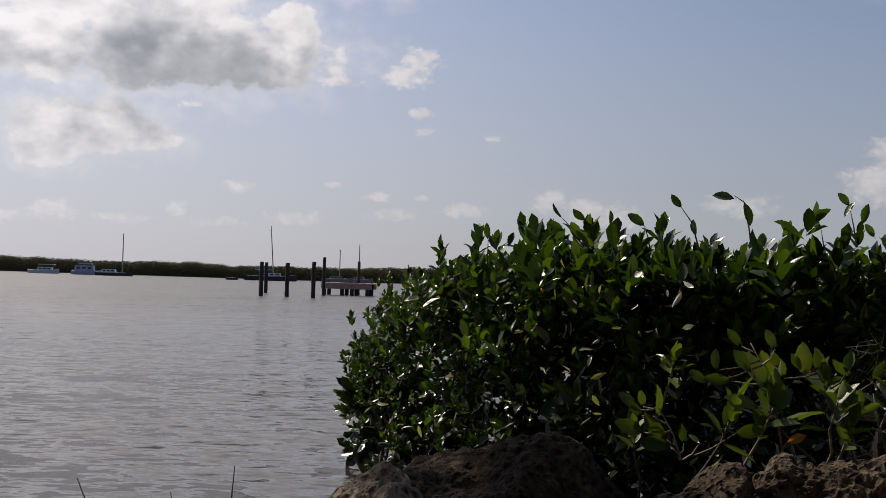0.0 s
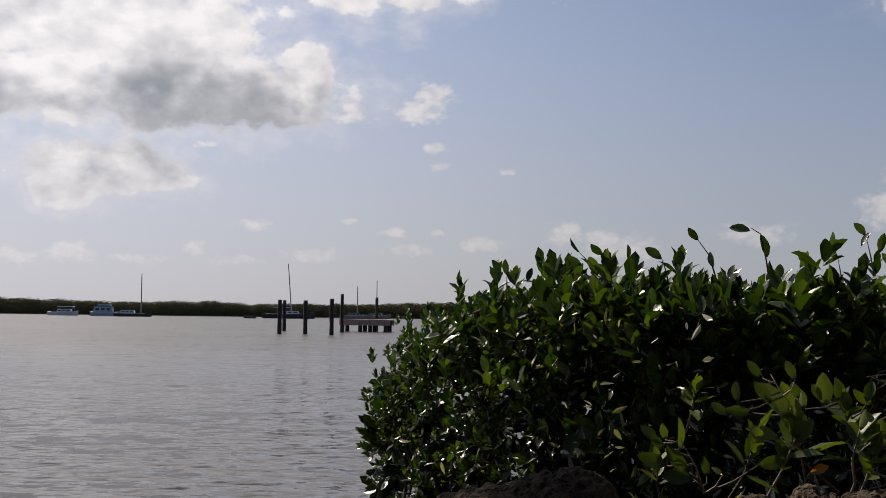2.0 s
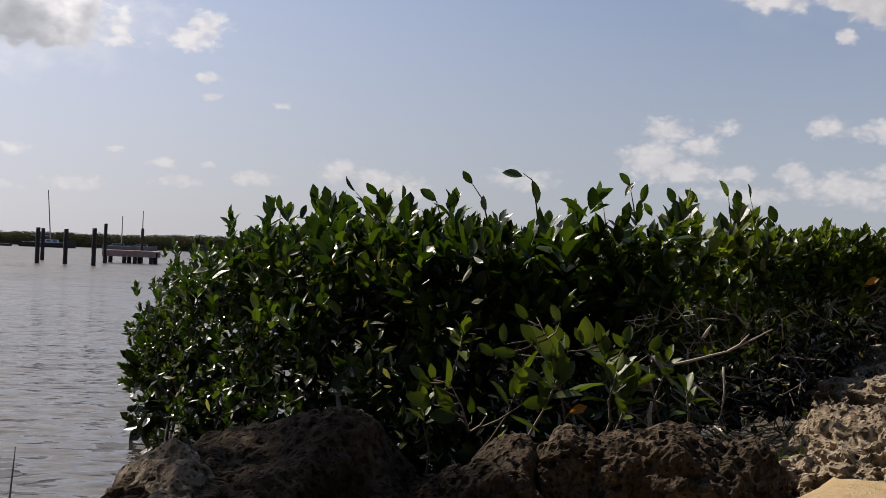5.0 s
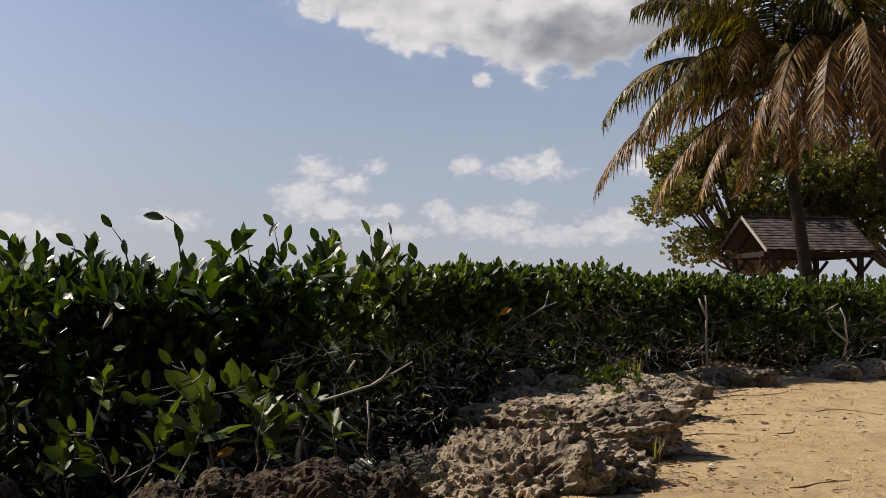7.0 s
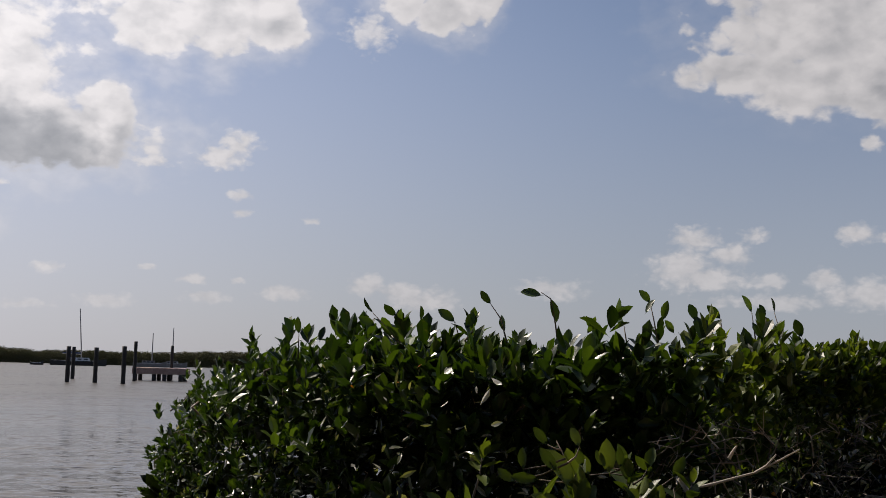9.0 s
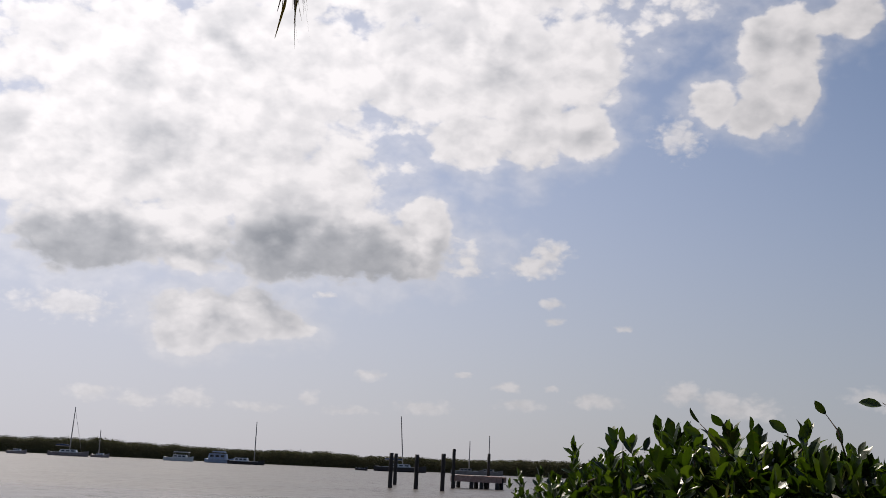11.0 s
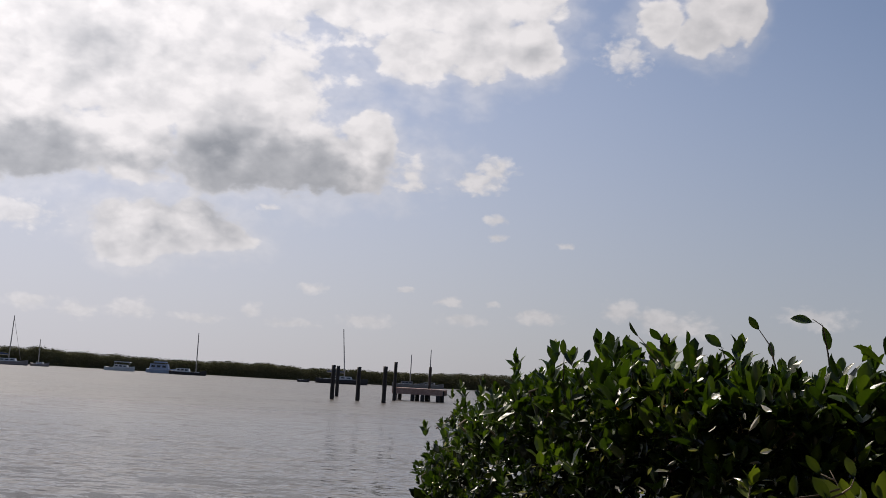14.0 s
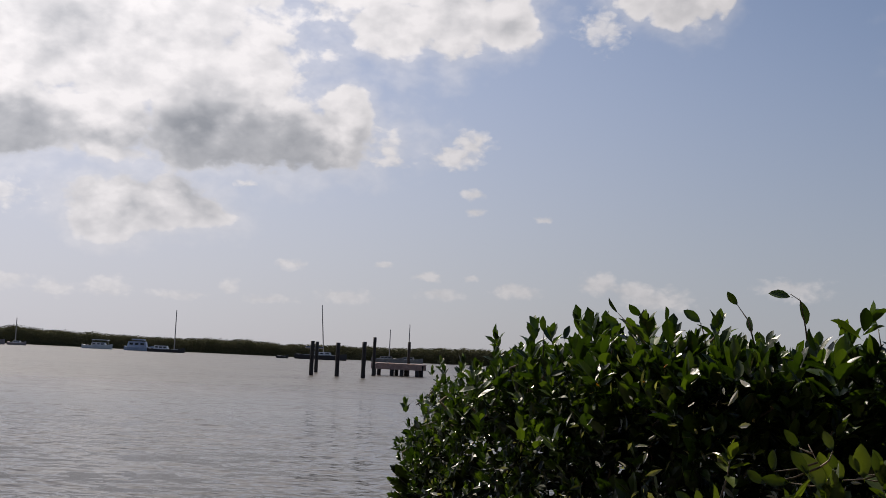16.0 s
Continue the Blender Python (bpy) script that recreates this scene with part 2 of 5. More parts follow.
def leaf_material(name, dark, mid, light, sheer=0.35, rough=0.34, dead=0.002, gloss=0.45):
    m, n = material(name)
    r = n.math("FRACT", n.math("ADD", n.add("ShaderNodeNewGeometry").outputs["Random Per Island"], n.add("ShaderNodeObjectInfo").outputs["Random"]))
    co = n.add("ShaderNodeTexCoord").outputs["Object"]
    patch = n.noise(co, 1.6, 3.0)
    f = n.math("ADD", n.math("MULTIPLY", r, 0.65), n.math("MULTIPLY", patch, 0.4))
    col = n.ramp(f, (0.15, dark), (0.55, mid), (0.98, light))
    old = n.math("GREATER_THAN", r, 1.0 - dead)
    col = n.mix(old, col, (0.34, 0.13, 0.02))
    speck = n.noise(co, 60.0, 3.0)
    col = n.mix(n.math("MULTIPLY", n.smooth(speck, 0.62, 0.75), 0.35), col, (0.12, 0.09, 0.03))
    p = n.add("ShaderNodeBsdfPrincipled", {"Base Color": col, "Roughness": n.math("MULTIPLY_ADD", speck, 0.25, rough - 0.1), "Specular IOR Level": gloss,
                                           "Normal": bump(n, n.noise(co, 35.0, 2.0), 0.15, 0.004)})
    thin = n.mix(1.0, col, (1.85, 2.0, 0.40), "MULTIPLY")
    t = n.add("ShaderNodeBsdfTranslucent", {"Color": thin})
    mixed = n.add("ShaderNodeMixShader", {0: sheer, 1: p.outputs[0], 2: t.outputs[0]})
    finish(n, mixed.outputs[0])
    return m


LEAF = leaf_material("mangrove_leaf", (0.008, 0.017, 0.004), (0.022, 0.044, 0.007), (0.085, 0.130, 0.022), 0.24, 0.31, 0.0)
# mangrove leaf coloured near black, standing in for shade inside the shrub
LEAF_DEEP = leaf_material("inner_leaf_shade_tone", (0.005, 0.009, 0.003), (0.010, 0.017, 0.004), (0.022, 0.032, 0.007), 0.12, 0.34, 0.0)
# pale end of the ramp paints glints among mostly dark small leaves
LEAF_SMALL = leaf_material("small_glint_leaf", (0.008, 0.012, 0.005), (0.022, 0.03, 0.012), (0.60, 0.58, 0.50), 0.15, 0.25, 0.004)
LEAF_YOUNG = leaf_material("mangrove_young_leaf", (0.024, 0.039, 0.008), (0.058, 0.084, 0.016), (0.135, 0.165, 0.042), 0.25, 0.40, 0.0, 0.3)
LEAF_HERB = leaf_material("herb_leaf", (0.022, 0.034, 0.008), (0.046, 0.062, 0.014), (0.10, 0.115, 0.03), 0.22, 0.45, 0.0, 0.2)
# hedge leaf, used too as a sunlit copy of the mangrove leaf
LEAF_HEDGE_AND_SUNLIT = leaf_material("hedge_and_sunlit_mangrove_leaf", (0.009, 0.017, 0.004), (0.030, 0.050, 0.008), (0.140, 0.165, 0.036), 0.36, 0.38, 0.0, 0.35)
LEAF_TREE = leaf_material("tree_leaf", (0.035, 0.040, 0.012), (0.095, 0.090, 0.024), (0.21, 0.18, 0.055), 0.34, 0.42, 0.01)
FROND_GREEN = leaf_material("frond_green", (0.018, 0.019, 0.006), (0.080, 0.064, 0.016), (0.30, 0.21, 0.065), 0.2, 0.42, 0.0, 0.2)
FROND_DRY = leaf_material("frond_dry", (0.030, 0.016, 0.006), (0.120, 0.062, 0.022), (0.50, 0.31, 0.13), 0.18, 0.45, 0.0, 0.2)
# tones lifted and evened out, putting haze over the bay into the colour
WOODS = leaf_material("far_foliage_hazed", (0.040, 0.042, 0.024), (0.080, 0.080, 0.047), (0.15, 0.14, 0.085), 0.05, 0.98, 0.0, 0.1)
TWIG = surface("twig_bark", (0.07, 0.052, 0.038), (0.24, 0.19, 0.15), 30, 0.75, 0.4, 0.003, island=0.5)
DEADWOOD = surface("bleached_wood", (0.26, 0.22, 0.18), (0.48, 0.43, 0.37), 25, 0.8, 0.5, 0.004)
BARK = surface("tree_bark", (0.07, 0.05, 0.038), (0.19, 0.15, 0.12), 12, 0.85, 0.7, 0.02)
PALM_BARK = surface("palm_bark", (0.012, 0.010, 0.009), (0.042, 0.034, 0.029), 6, 0.85, 0.7, 0.03, stretch=(1, 1, 4), spec=0.08)
PILING = surface("wet_piling_wood", (0.012, 0.010, 0.009), (0.05, 0.042, 0.036), 6, 0.75, 0.6, 0.02, stretch=(4, 4, 1))
DOCK = surface("dock_timber", (0.36, 0.225, 0.18), (0.62, 0.45, 0.37), 5, 0.8, 0.4, 0.01, island=0.4)
SHINGLE = surface("weathered_shingle", (0.040, 0.031, 0.028), (0.100, 0.080, 0.072), 5, 0.85, 0.5, 0.01, island=0.4, spec=0.15)
TIMBER = surface("stained_timber", (0.010, 0.007, 0.006), (0.036, 0.024, 0.019), 5, 0.75, 0.4, 0.01, stretch=(3, 3, 1), spec=0.1)
TRIM = surface("pale_fascia_paint", (0.20, 0.17, 0.145), (0.34, 0.30, 0.26), 8, 0.7, 0.2, 0.004)
TABLE = surface("silvered_table_wood", (0.27, 0.23, 0.21), (0.45, 0.40, 0.37), 7, 0.8, 0.3, 0.006, stretch=(1, 6, 1))
WHITE_HULL = surface("white_gelcoat", (0.52, 0.54, 0.56), (0.72, 0.73, 0.73), 2, 0.35, 0.05, 0.002)
GREY_HULL = surface("faded_grey_paint", (0.17, 0.16, 0.15), (0.30, 0.28, 0.26), 2, 0.5, 0.05, 0.002)
BLUE_HULL = surface("blue_grey_paint", (0.26, 0.33, 0.46), (0.40, 0.46, 0.58), 2, 0.45, 0.05, 0.002)
DARK_HULL = surface("dark_hull_paint", (0.012, 0.012, 0.016), (0.035, 0.033, 0.036), 2, 0.4, 0.05, 0.002)
GREEN_HULL = surface("faded_rose_paint", (0.20, 0.165, 0.16), (0.36, 0.31, 0.30), 2, 0.45, 0.05, 0.002)
CANVAS = surface("navy_canvas", (0.02, 0.04, 0.10), (0.05, 0.08, 0.17), 4, 0.85, 0.2, 0.005)
SPAR = surface("mast_aluminium", (0.24, 0.23, 0.22), (0.38, 0.36, 0.34), 4, 0.5, 0.05, 0.002, metal=0.2)
WINDOW = surface("dark_cabin_glass", (0.012, 0.016, 0.022), (0.03, 0.04, 0.05), 2, 0.12, 0.0, 0.001)
SHELL = surface("shell_white", (0.5, 0.46, 0.40), (0.78, 0.74, 0.68), 20, 0.5, 0.3, 0.003)
AUTUMN = leaf_material("orange_dead_leaf", (0.30, 0.10, 0.02), (0.42, 0.17, 0.03), (0.52, 0.26, 0.06), 0.35, 0.5, 0.0)
LITTER = surface("dead_leaf", (0.10, 0.055, 0.025), (0.32, 0.19, 0.09), 20, 0.75, 0.3, 0.004, island=0.8)
GRASS = leaf_material("dry_grass", (0.10, 0.10, 0.03), (0.22, 0.19, 0.07), (0.42, 0.33, 0.16), 0.3, 0.6, 0.0)


def rock_material(name, dark, mid, light, crust_and_pits=(0.075, 0.068, 0.058), spread=0.52, spec=0.15):
    m, n = material(name)
    co = n.add("ShaderNodeTexCoord").outputs["Object"]
    warp = n.vmath("ADD", co, n.vmath("SCALE", n.add("ShaderNodeTexNoise", {"Vector": co, "Scale": 9.0, "Detail": 3.0}).outputs[1]))
    warp.node.inputs[1].links[0].from_node.inputs[3].default_value = 0.05
    pits = n.add("ShaderNodeTexVoronoi", {"Vector": warp, "Scale": 26.0}).outputs[0]
    pits2 = n.add("ShaderNodeTexVoronoi", {"Vector": warp, "Scale": 70.0}).outputs[0]
    a, b = n.noise(co, 4.0, 6.0, 0.6), n.noise(co, 45.0, 5.0, 0.65)
    hole = n.smooth(pits, 0.10, 0.42)
    hole2 = n.smooth(pits2, 0.08, 0.45)
    h = n.math("ADD", n.math("MULTIPLY", hole, 0.55), n.math("ADD", n.math("MULTIPLY", hole2, 0.25), n.math("MULTIPLY", b, 0.4)))
    f = n.math("ADD", n.math("MULTIPLY", a, 0.6), n.math("MULTIPLY", b, 0.4))
    col = n.ramp(f, (0.3, dark), (0.5, mid), (0.72, light))
    lichen = n.smooth(n.noise(co, 2.3, 5.0, 0.6), spread, spread + 0.14)
    col = n.mix(n.math("MULTIPLY", lichen, 0.75), col, crust_and_pits)
    # pits and small holes are coloured darker than the rock around them
    col = n.mix(n.math("MULTIPLY", n.math("SUBTRACT", 1.0, hole), 0.75), col, crust_and_pits)
    col = n.mix(n.math("MULTIPLY", n.math("SUBTRACT", 1.0, hole2), 0.6), col, crust_and_pits)
    p = n.add("ShaderNodeBsdfPrincipled", {"Base Color": col, "Roughness": 0.92, "Specular IOR Level": spec, "Normal": bump(n, h, 1.0, 0.03)})
    finish(n, p.outputs[0])
    return m


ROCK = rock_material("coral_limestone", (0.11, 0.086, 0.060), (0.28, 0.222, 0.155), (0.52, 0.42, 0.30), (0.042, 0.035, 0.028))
# the same limestone coloured dark brown, standing in for shade under the shrubs
ROCK_BROWN_SHADED = rock_material("brown_limestone_shaded", (0.016, 0.012, 0.009), (0.060, 0.045, 0.031), (0.22, 0.17, 0.115), (0.014, 0.011, 0.009), 0.50, 0.05)


def ground_material():
    m, n = material("sand_and_silt")
    co = n.add("ShaderNodeTexCoord").outputs["Object"]
    a, b, c = n.noise(co, 0.8, 5.0, 0.6), n.noise(co, 9.0, 5.0, 0.6), n.noise(co, 160.0, 3.0, 0.7)
    f = n.math("ADD", n.math("MULTIPLY", a, 0.45), n.math("ADD", n.math("MULTIPLY", b, 0.35), n.math("MULTIPLY", c, 0.2)))
    sand = n.ramp(f, (0.32, (0.33, 0.225, 0.11)), (0.5, (0.51, 0.38, 0.205)), (0.7, (0.64, 0.505, 0.305)))
    bits = n.smooth(n.noise(n.vmath("MULTIPLY", co, (1, 2.2, 1)), 38.0, 5.0, 0.75), 0.58, 0.68)
    patch = n.smooth(n.noise(co, 2.2, 5.0, 0.65), 0.36, 0.60)
    sand = n.mix(n.math("MULTIPLY", bits, n.math("MULTIPLY", patch, 0.75)), sand, (0.17, 0.105, 0.05))
    sand = n.mix(n.math("MULTIPLY", n.smooth(n.noise(co, 3.4, 6.0, 0.7, 0.6), 0.50, 0.66), 0.45), sand, (0.27, 0.185, 0.095))
    z = n.add("ShaderNodeSeparateXYZ", {0: co}).outputs[2]
    mud = n.ramp(f, (0.3, (0.05, 0.042, 0.03)), (0.7, (0.13, 0.105, 0.075)))
    wet = n.smooth(n.math("ADD", z, n.math("MULTIPLY", b, 0.2)), 0.36, 0.52)
    col = n.mix(wet, mud, sand)
    h = n.math("ADD", n.math("MULTIPLY", b, 0.7), n.math("MULTIPLY", c, 0.3))
    p = n.add("ShaderNodeBsdfPrincipled", {"Base Color": col, "Roughness": 0.95, "Specular IOR Level": 0.2, "Normal": bump(n, h, 0.9, 0.07)})
    finish(n, p.outputs[0])
    return m


def water_material():
    m, n = material("bay_water")
    co = n.add("ShaderNodeTexCoord").outputs["Object"]
    turned = n.add("ShaderNodeMapping", {"Vector": co, "Rotation": (0, 0, radians(-6)), "Scale": (0.5, 1.0, 1.0)}).outputs[0]
    tilt = None
    for scale, gain, detail in ((0.5, 0.12, 2.0), (1.7, 0.50, 3.0), (5.5, 0.85, 3.0), (13.0, 0.6, 2.0)):
        c = n.add("ShaderNodeTexNoise", {"Vector": turned, "Scale": scale, "Detail": detail, "Roughness": 0.55, "Distortion": 0.4}).outputs[1]
        c = n.vmath("MULTIPLY", n.vmath("SUBTRACT", c, (0.5, 0.5, 0.5)), (gain * 0.75, gain, 0))
        tilt = c if tilt is None else n.vmath("ADD", tilt, c)
    calm = n.math("MULTIPLY_ADD", n.noise(n.vmath("MULTIPLY", co, (0.4, 1, 1)), 0.10, 3.0), 0.9, 0.55)
    tilt = n.vmath("SCALE", tilt)
    m.node_tree.links.new(calm, tilt.node.inputs[3])
    nrm = n.vmath("NORMALIZE", n.vmath("ADD", tilt, (0, 0, 1)))
    shoal = n.ramp(n.noise(co, 0.09, 4.0), (0.35, (0.026, 0.022, 0.019)), (0.65, (0.052, 0.042, 0.034)))
    reach = n.add("ShaderNodeSeparateXYZ", {0: co}).outputs[1]
    rough = n.math("MULTIPLY_ADD", n.smooth(reach, 6.0, 45.0), 0.22, 0.09)          # wind-ruffled out in the bay
    p = n.add("ShaderNodeBsdfPrincipled", {"Base Color": shoal, "Roughness": rough, "IOR": 1.33, "Specular IOR Level": 0.5, "Normal": nrm})
    finish(n, p.outputs[0])
    return m


GROUND, WATER = ground_material(), water_material()

# ---- mesh helpers ----


class Geo:
    """Gathers vertices and faces for one mesh."""

    def __init__(self):
        self.v, self.f, self.n = [], [], 0

    def put(self, verts, faces):
        verts = np.asarray(verts, float).reshape(-1, 3)
        self.v.append(verts)
        self.f.extend([tuple(i + self.n for i in f) for f in faces])
        self.n += len(verts)
        return self

    def box(self, centre, size, m=None, taper=1.0):
        x, y, z = (s / 2 for s in size)
        b = min(x, y, z) * 0.12
        pts, faces = [], []
        for sz in (-1, 1):
            k = taper if sz > 0 else 1.0
            for px, py in ((-x + b, -y), (x - b, -y), (x, -y + b), (x, y - b), (x - b, y), (-x + b, y), (-x, y - b), (-x, -y + b)):
                pts.append((px * k, py * k, sz * z))
        faces = [tuple(range(7, -1, -1)), tuple(range(8, 16))] + [(i, (i + 1) % 8, 8 + (i + 1) % 8, 8 + i) for i in range(8)]
        if m is not None:
            pts = [m @ Vector(p) for p in pts]
        return self.put(np.array([tuple(p) for p in pts]) + np.array(tuple(centre)), faces)

    def beam(self, a, b, w, h):
        a, b = Vector(a), Vector(b)
        d = b - a
        side = d.cross(Vector((0, 0, 1)))
        side = side.normalized() if side.length > 1e-4 else Vector((1, 0, 0))
        up = side.cross(d).normalized()
        m = Matrix((side, d.normalized(), up)).transposed()
        return self.box((a + b) / 2, (w, d.length, h), m)

    def tube(self, pts, radii, sides=6, cap=True):
        pts = [Vector(p) for p in pts]
        ring = []
        ref = Vector((0.37, 0.21, 0.9)).normalized()
        for i, p in enumerate(pts):
            d = (pts[min(i + 1, len(pts) - 1)] - pts[max(i - 1, 0)])
            d = d.normalized() if d.length > 1e-9 else Vector((0, 0, 1))
            s = d.cross(ref)
            s = s.normalized() if s.length > 1e-3 else Vector((1, 0, 0))
            u = s.cross(d)
            r = radii[i] if hasattr(radii, "__len__") else radii
            ring += [p + (s * math.cos(2 * math.pi * k / sides) + u * math.sin(2 * math.pi * k / sides)) * r for k in range(sides)]
        f = [(i * sides + k, i * sides + (k + 1) % sides, (i + 1) * sides + (k + 1) % sides, (i + 1) * sides + k) for i in range(len(pts) - 1) for k in range(sides)]
        if cap:
            f += [tuple(range(sides - 1, -1, -1)), tuple((len(pts) - 1) * sides + k for k in range(sides))]
        return self.put([tuple(p) for p in ring], f)

    def mesh(self, name, mat, smooth=False):
        me = bpy.data.meshes.new(name)
        v = np.concatenate(self.v) if self.v else np.zeros((0, 3))
        me.from_pydata(v.tolist(), [], self.f)
        me.materials.append(mat)
        if smooth:
            me.shade_smooth()
        me.update()
        return me


def part(name, geo, mat, parent, label="", smooth=False, kind=""):
    """One mesh object under a thing or under a part."""
    me = geo.mesh(name, mat, smooth) if isinstance(geo, Geo) else geo
    ob = new(name, me)
    ob.parent = parent
    return tagged(ob, label=label, kind=kind)


def thing(name, label, category, at=(0, 0, 0), turn=0.0, group="", kind=""):
    ob = new(name)
    ob.empty_display_size = 0.1
    ob.matrix_world = Matrix.Translation(at) @ Matrix.Rotation(radians(turn), 4, "Z")
    return tagged(ob, label, category, group, kind)


def solid(name, geo, mat, label, category, smooth=True, kind="", group="", at=(0, 0, 0)):
    ob = new(name, geo.mesh(name, mat, smooth))
    ob.location = at
    return tagged(ob, label, category, group, kind)


def P(az, d, z=0.0):
    """A place by its bearing to the right of +y, its distance over the ground and its height."""
    a = radians(az)
    return Vector((d * math.sin(a), d * math.cos(a), z))


# leaf: rib of four points, two points at each side
LEAF_V = np.array([(0, 0, 0), (0, 0.38, -0.035), (0, 0.78, -0.03), (0, 1, -0.07), (-0.20, 0.34, 0.03), (-0.235, 0.68, 0.035), (0.20, 0.34, 0.03), (0.235, 0.68, 0.035)])
LEAF_F = [(0, 1, 4), (4, 1, 2, 5), (5, 2, 3), (1, 0, 6), (1, 6, 7, 2), (2, 7, 3)]


def unit(a):
    return a / np.maximum(np.linalg.norm(a, axis=-1, keepdims=True), 1e-9)


def add_leaves(geo, pos, along, up, length, width=1.0):
    """Many leaves at once: arrays of foot, direction, upper side and length."""
    along = unit(along)
    side = unit(np.cross(along, up))
    nrm = np.cross(side, along)
    L = np.asarray(length)[:, None, None]
    t = LEAF_V[None]
    v = pos[:, None] + L * (t[..., :1] * side[:, None] * width + t[..., 1:2] * along[:, None] + t[..., 2:] * nrm[:, None])
    n = len(pos)
    base = geo.n
    geo.v.append(v.reshape(-1, 3))
    offs = base + 8 * np.arange(n)
    for f in LEAF_F:
        geo.f.extend(map(tuple, (offs[:, None] + np.array(f)[None]).tolist()))
    geo.n += 8 * n


def shoots(rng, foot, axis, size, leaves=7, spread=(12, 60)):
    """Leaf rosettes at twig tips: foot, direction, upper side and length of every leaf."""
    n = len(foot)
    axis = unit(axis)
    ref = unit(rng.normal(size=(n, 3)))
    a = unit(np.cross(axis, ref))
    b = np.cross(axis, a)
    out = []
    for k in range(leaves):
        t = k / max(leaves - 1, 1)
        phi = (k % 2) * math.pi + (k // 2) * 1.45 + rng.normal(0, 0.25, n)
        th = np.radians(spread[1] + (spread[0] - spread[1]) * t + rng.normal(0, 12, n))
        r = a * np.cos(phi)[:, None] + b * np.sin(phi)[:, None]
        d = axis * np.cos(th)[:, None] + r * np.sin(th)[:, None]
        ln = size * (1.0 - 0.28 * t) * rng.uniform(0.75, 1.2, n)
        p = foot + axis * (size * 0.75 * t)[:, None]
        out.append((p, d, axis * np.sin(th)[:, None] - r * np.cos(th)[:, None] + 0.15 * rng.normal(size=(n, 3)), ln))
    return [np.concatenate([o[i] for o in out]) for i in range(4)]

# ---- land form ----
# front edge of the thicket as distance by bearing; its top as elevation by bearing
FRONT_AZ = np.array([-180, -14, -7, -4.6, -3.6, -1, 3, 8, 15, 21, 25, 28, 31, 34.5, 38, 42, 47, 55, 70, 90])
FRONT_D = np.array([2.4, 2.5, 2.8, 6.2, 5.6, 4.9, 4.25, 3.9, 3.8, 4.1, 4.85, 5.5, 6.2, 7.2, 8.4, 9.1, 9.9, 11.4, 14, 20])
TOP_AZ = np.array([-5, -4.2, -3.2, -2.2, -0.5, 1.5, 5, 10, 15, 20, 24, 26, 28.5, 33, 38, 47, 90])
TOP_EL = np.array([-5.5, -4.2, -2.8, -1.7, -0.8, -0.3, 0.1, 0.3, 0.3, 0.15, 0.6, 1.0, 1.1, 1.1, 1.05, 0.9, 0.8])
LAND = 0.55


def front(az):
    return np.interp(az, FRONT_AZ, FRONT_D)


def top(az, d):
    e = np.interp(az, TOP_AZ, TOP_EL)
    base = 1.1 + (front(az) + 0.45) * np.tan(np.radians(e))
    return base + np.clip(d - front(az) - 0.6, 0, 60) * np.where(az > 26, 0.011, 0.0)


def step(x, lo, hi):
    t = np.clip((x - lo) / (hi - lo), 0, 1)
    return t * t * (3 - 2 * t)


def bearing(x, y):
    return np.degrees(np.arctan2(x, y)), np.hypot(x, y)


EDGE_AZ = np.array([-180, -60, -14, -6, -3, 0, 5, 15, 24, 27, 28.4, 29.8, 31, 36, 42, 50, 90])
EDGE_D = np.array([60, 3.2, 2.2, 2.2, 2.2, 2.2, 2.3, 2.4, 2.75, 3.0, 3.3, 4.2, 5.2, 7.6, 10.2, 11.5, 40])


def ground_z(x, y):
    az, d = bearing(x, y)
    edge = np.interp(az, EDGE_AZ, EDGE_D)
    low = np.interp(az, [-180, -5, 20, 27, 34, 42, 90], [-0.9, -0.5, -0.1, 0.15, 0.30, 0.42, 0.5])
    z = LAND + (low - LAND) * step(d, edge - 0.15, edge + 0.9)
    z = z + np.where(az > 30, step(d, 18, 34) * (LAND - low) * step(az, 35, 40), 0)
    # bank up to the ledge of rock
    z = z + 0.10 * np.exp(-((d - edge + 0.2) / 0.5) ** 2) * step(az, 30, 33)
    # far shore across the bay
    far = step(y + 0.12 * x, 210, 218)
    return z * (1 - far) + far * 0.15


def wobble(x, y, s=1.0, seed=0.0):
    return np.array([noise.noise((a * s, b * s, seed)) for a, b in zip(np.ravel(x), np.ravel(y))]).reshape(np.shape(x))


def spaced():
    near = np.arange(-6, 16, 0.11)
    mid = np.concatenate([-6 - np.geomspace(0.15, 60, 40), 16 + np.geomspace(0.2, 240, 60)])
    out = np.array([-3000, -1500, -700, -300, -150, 420, 700, 1500, 3000])
    return np.sort(np.concatenate([near, mid, out]))


def build_ground():
    xs = spaced()
    ys = spaced()
    X, Y = np.meshgrid(xs, ys)
    Z = ground_z(X, Y)
    close = (np.abs(X) < 40) & (np.abs(Y) < 40)
    Z[close] += 0.035 * wobble(X[close], Y[close], 0.9) + 0.014 * wobble(X[close], Y[close], 4.5, 3.0)
    g = Geo()
    nx, ny = len(xs), len(ys)
    idx = np.arange(nx * ny).reshape(ny, nx)
    q = np.stack([idx[:-1, :-1], idx[:-1, 1:], idx[1:, 1:], idx[1:, :-1]], -1).reshape(-1, 4)
    g.put(np.stack([X, Y, Z], -1), [])
    g.f = [tuple(r) for r in q.tolist()]
    return solid("ground", g, GROUND, "pale tan sand bank running down to dark silt under the bay", "ground", kind="structure")


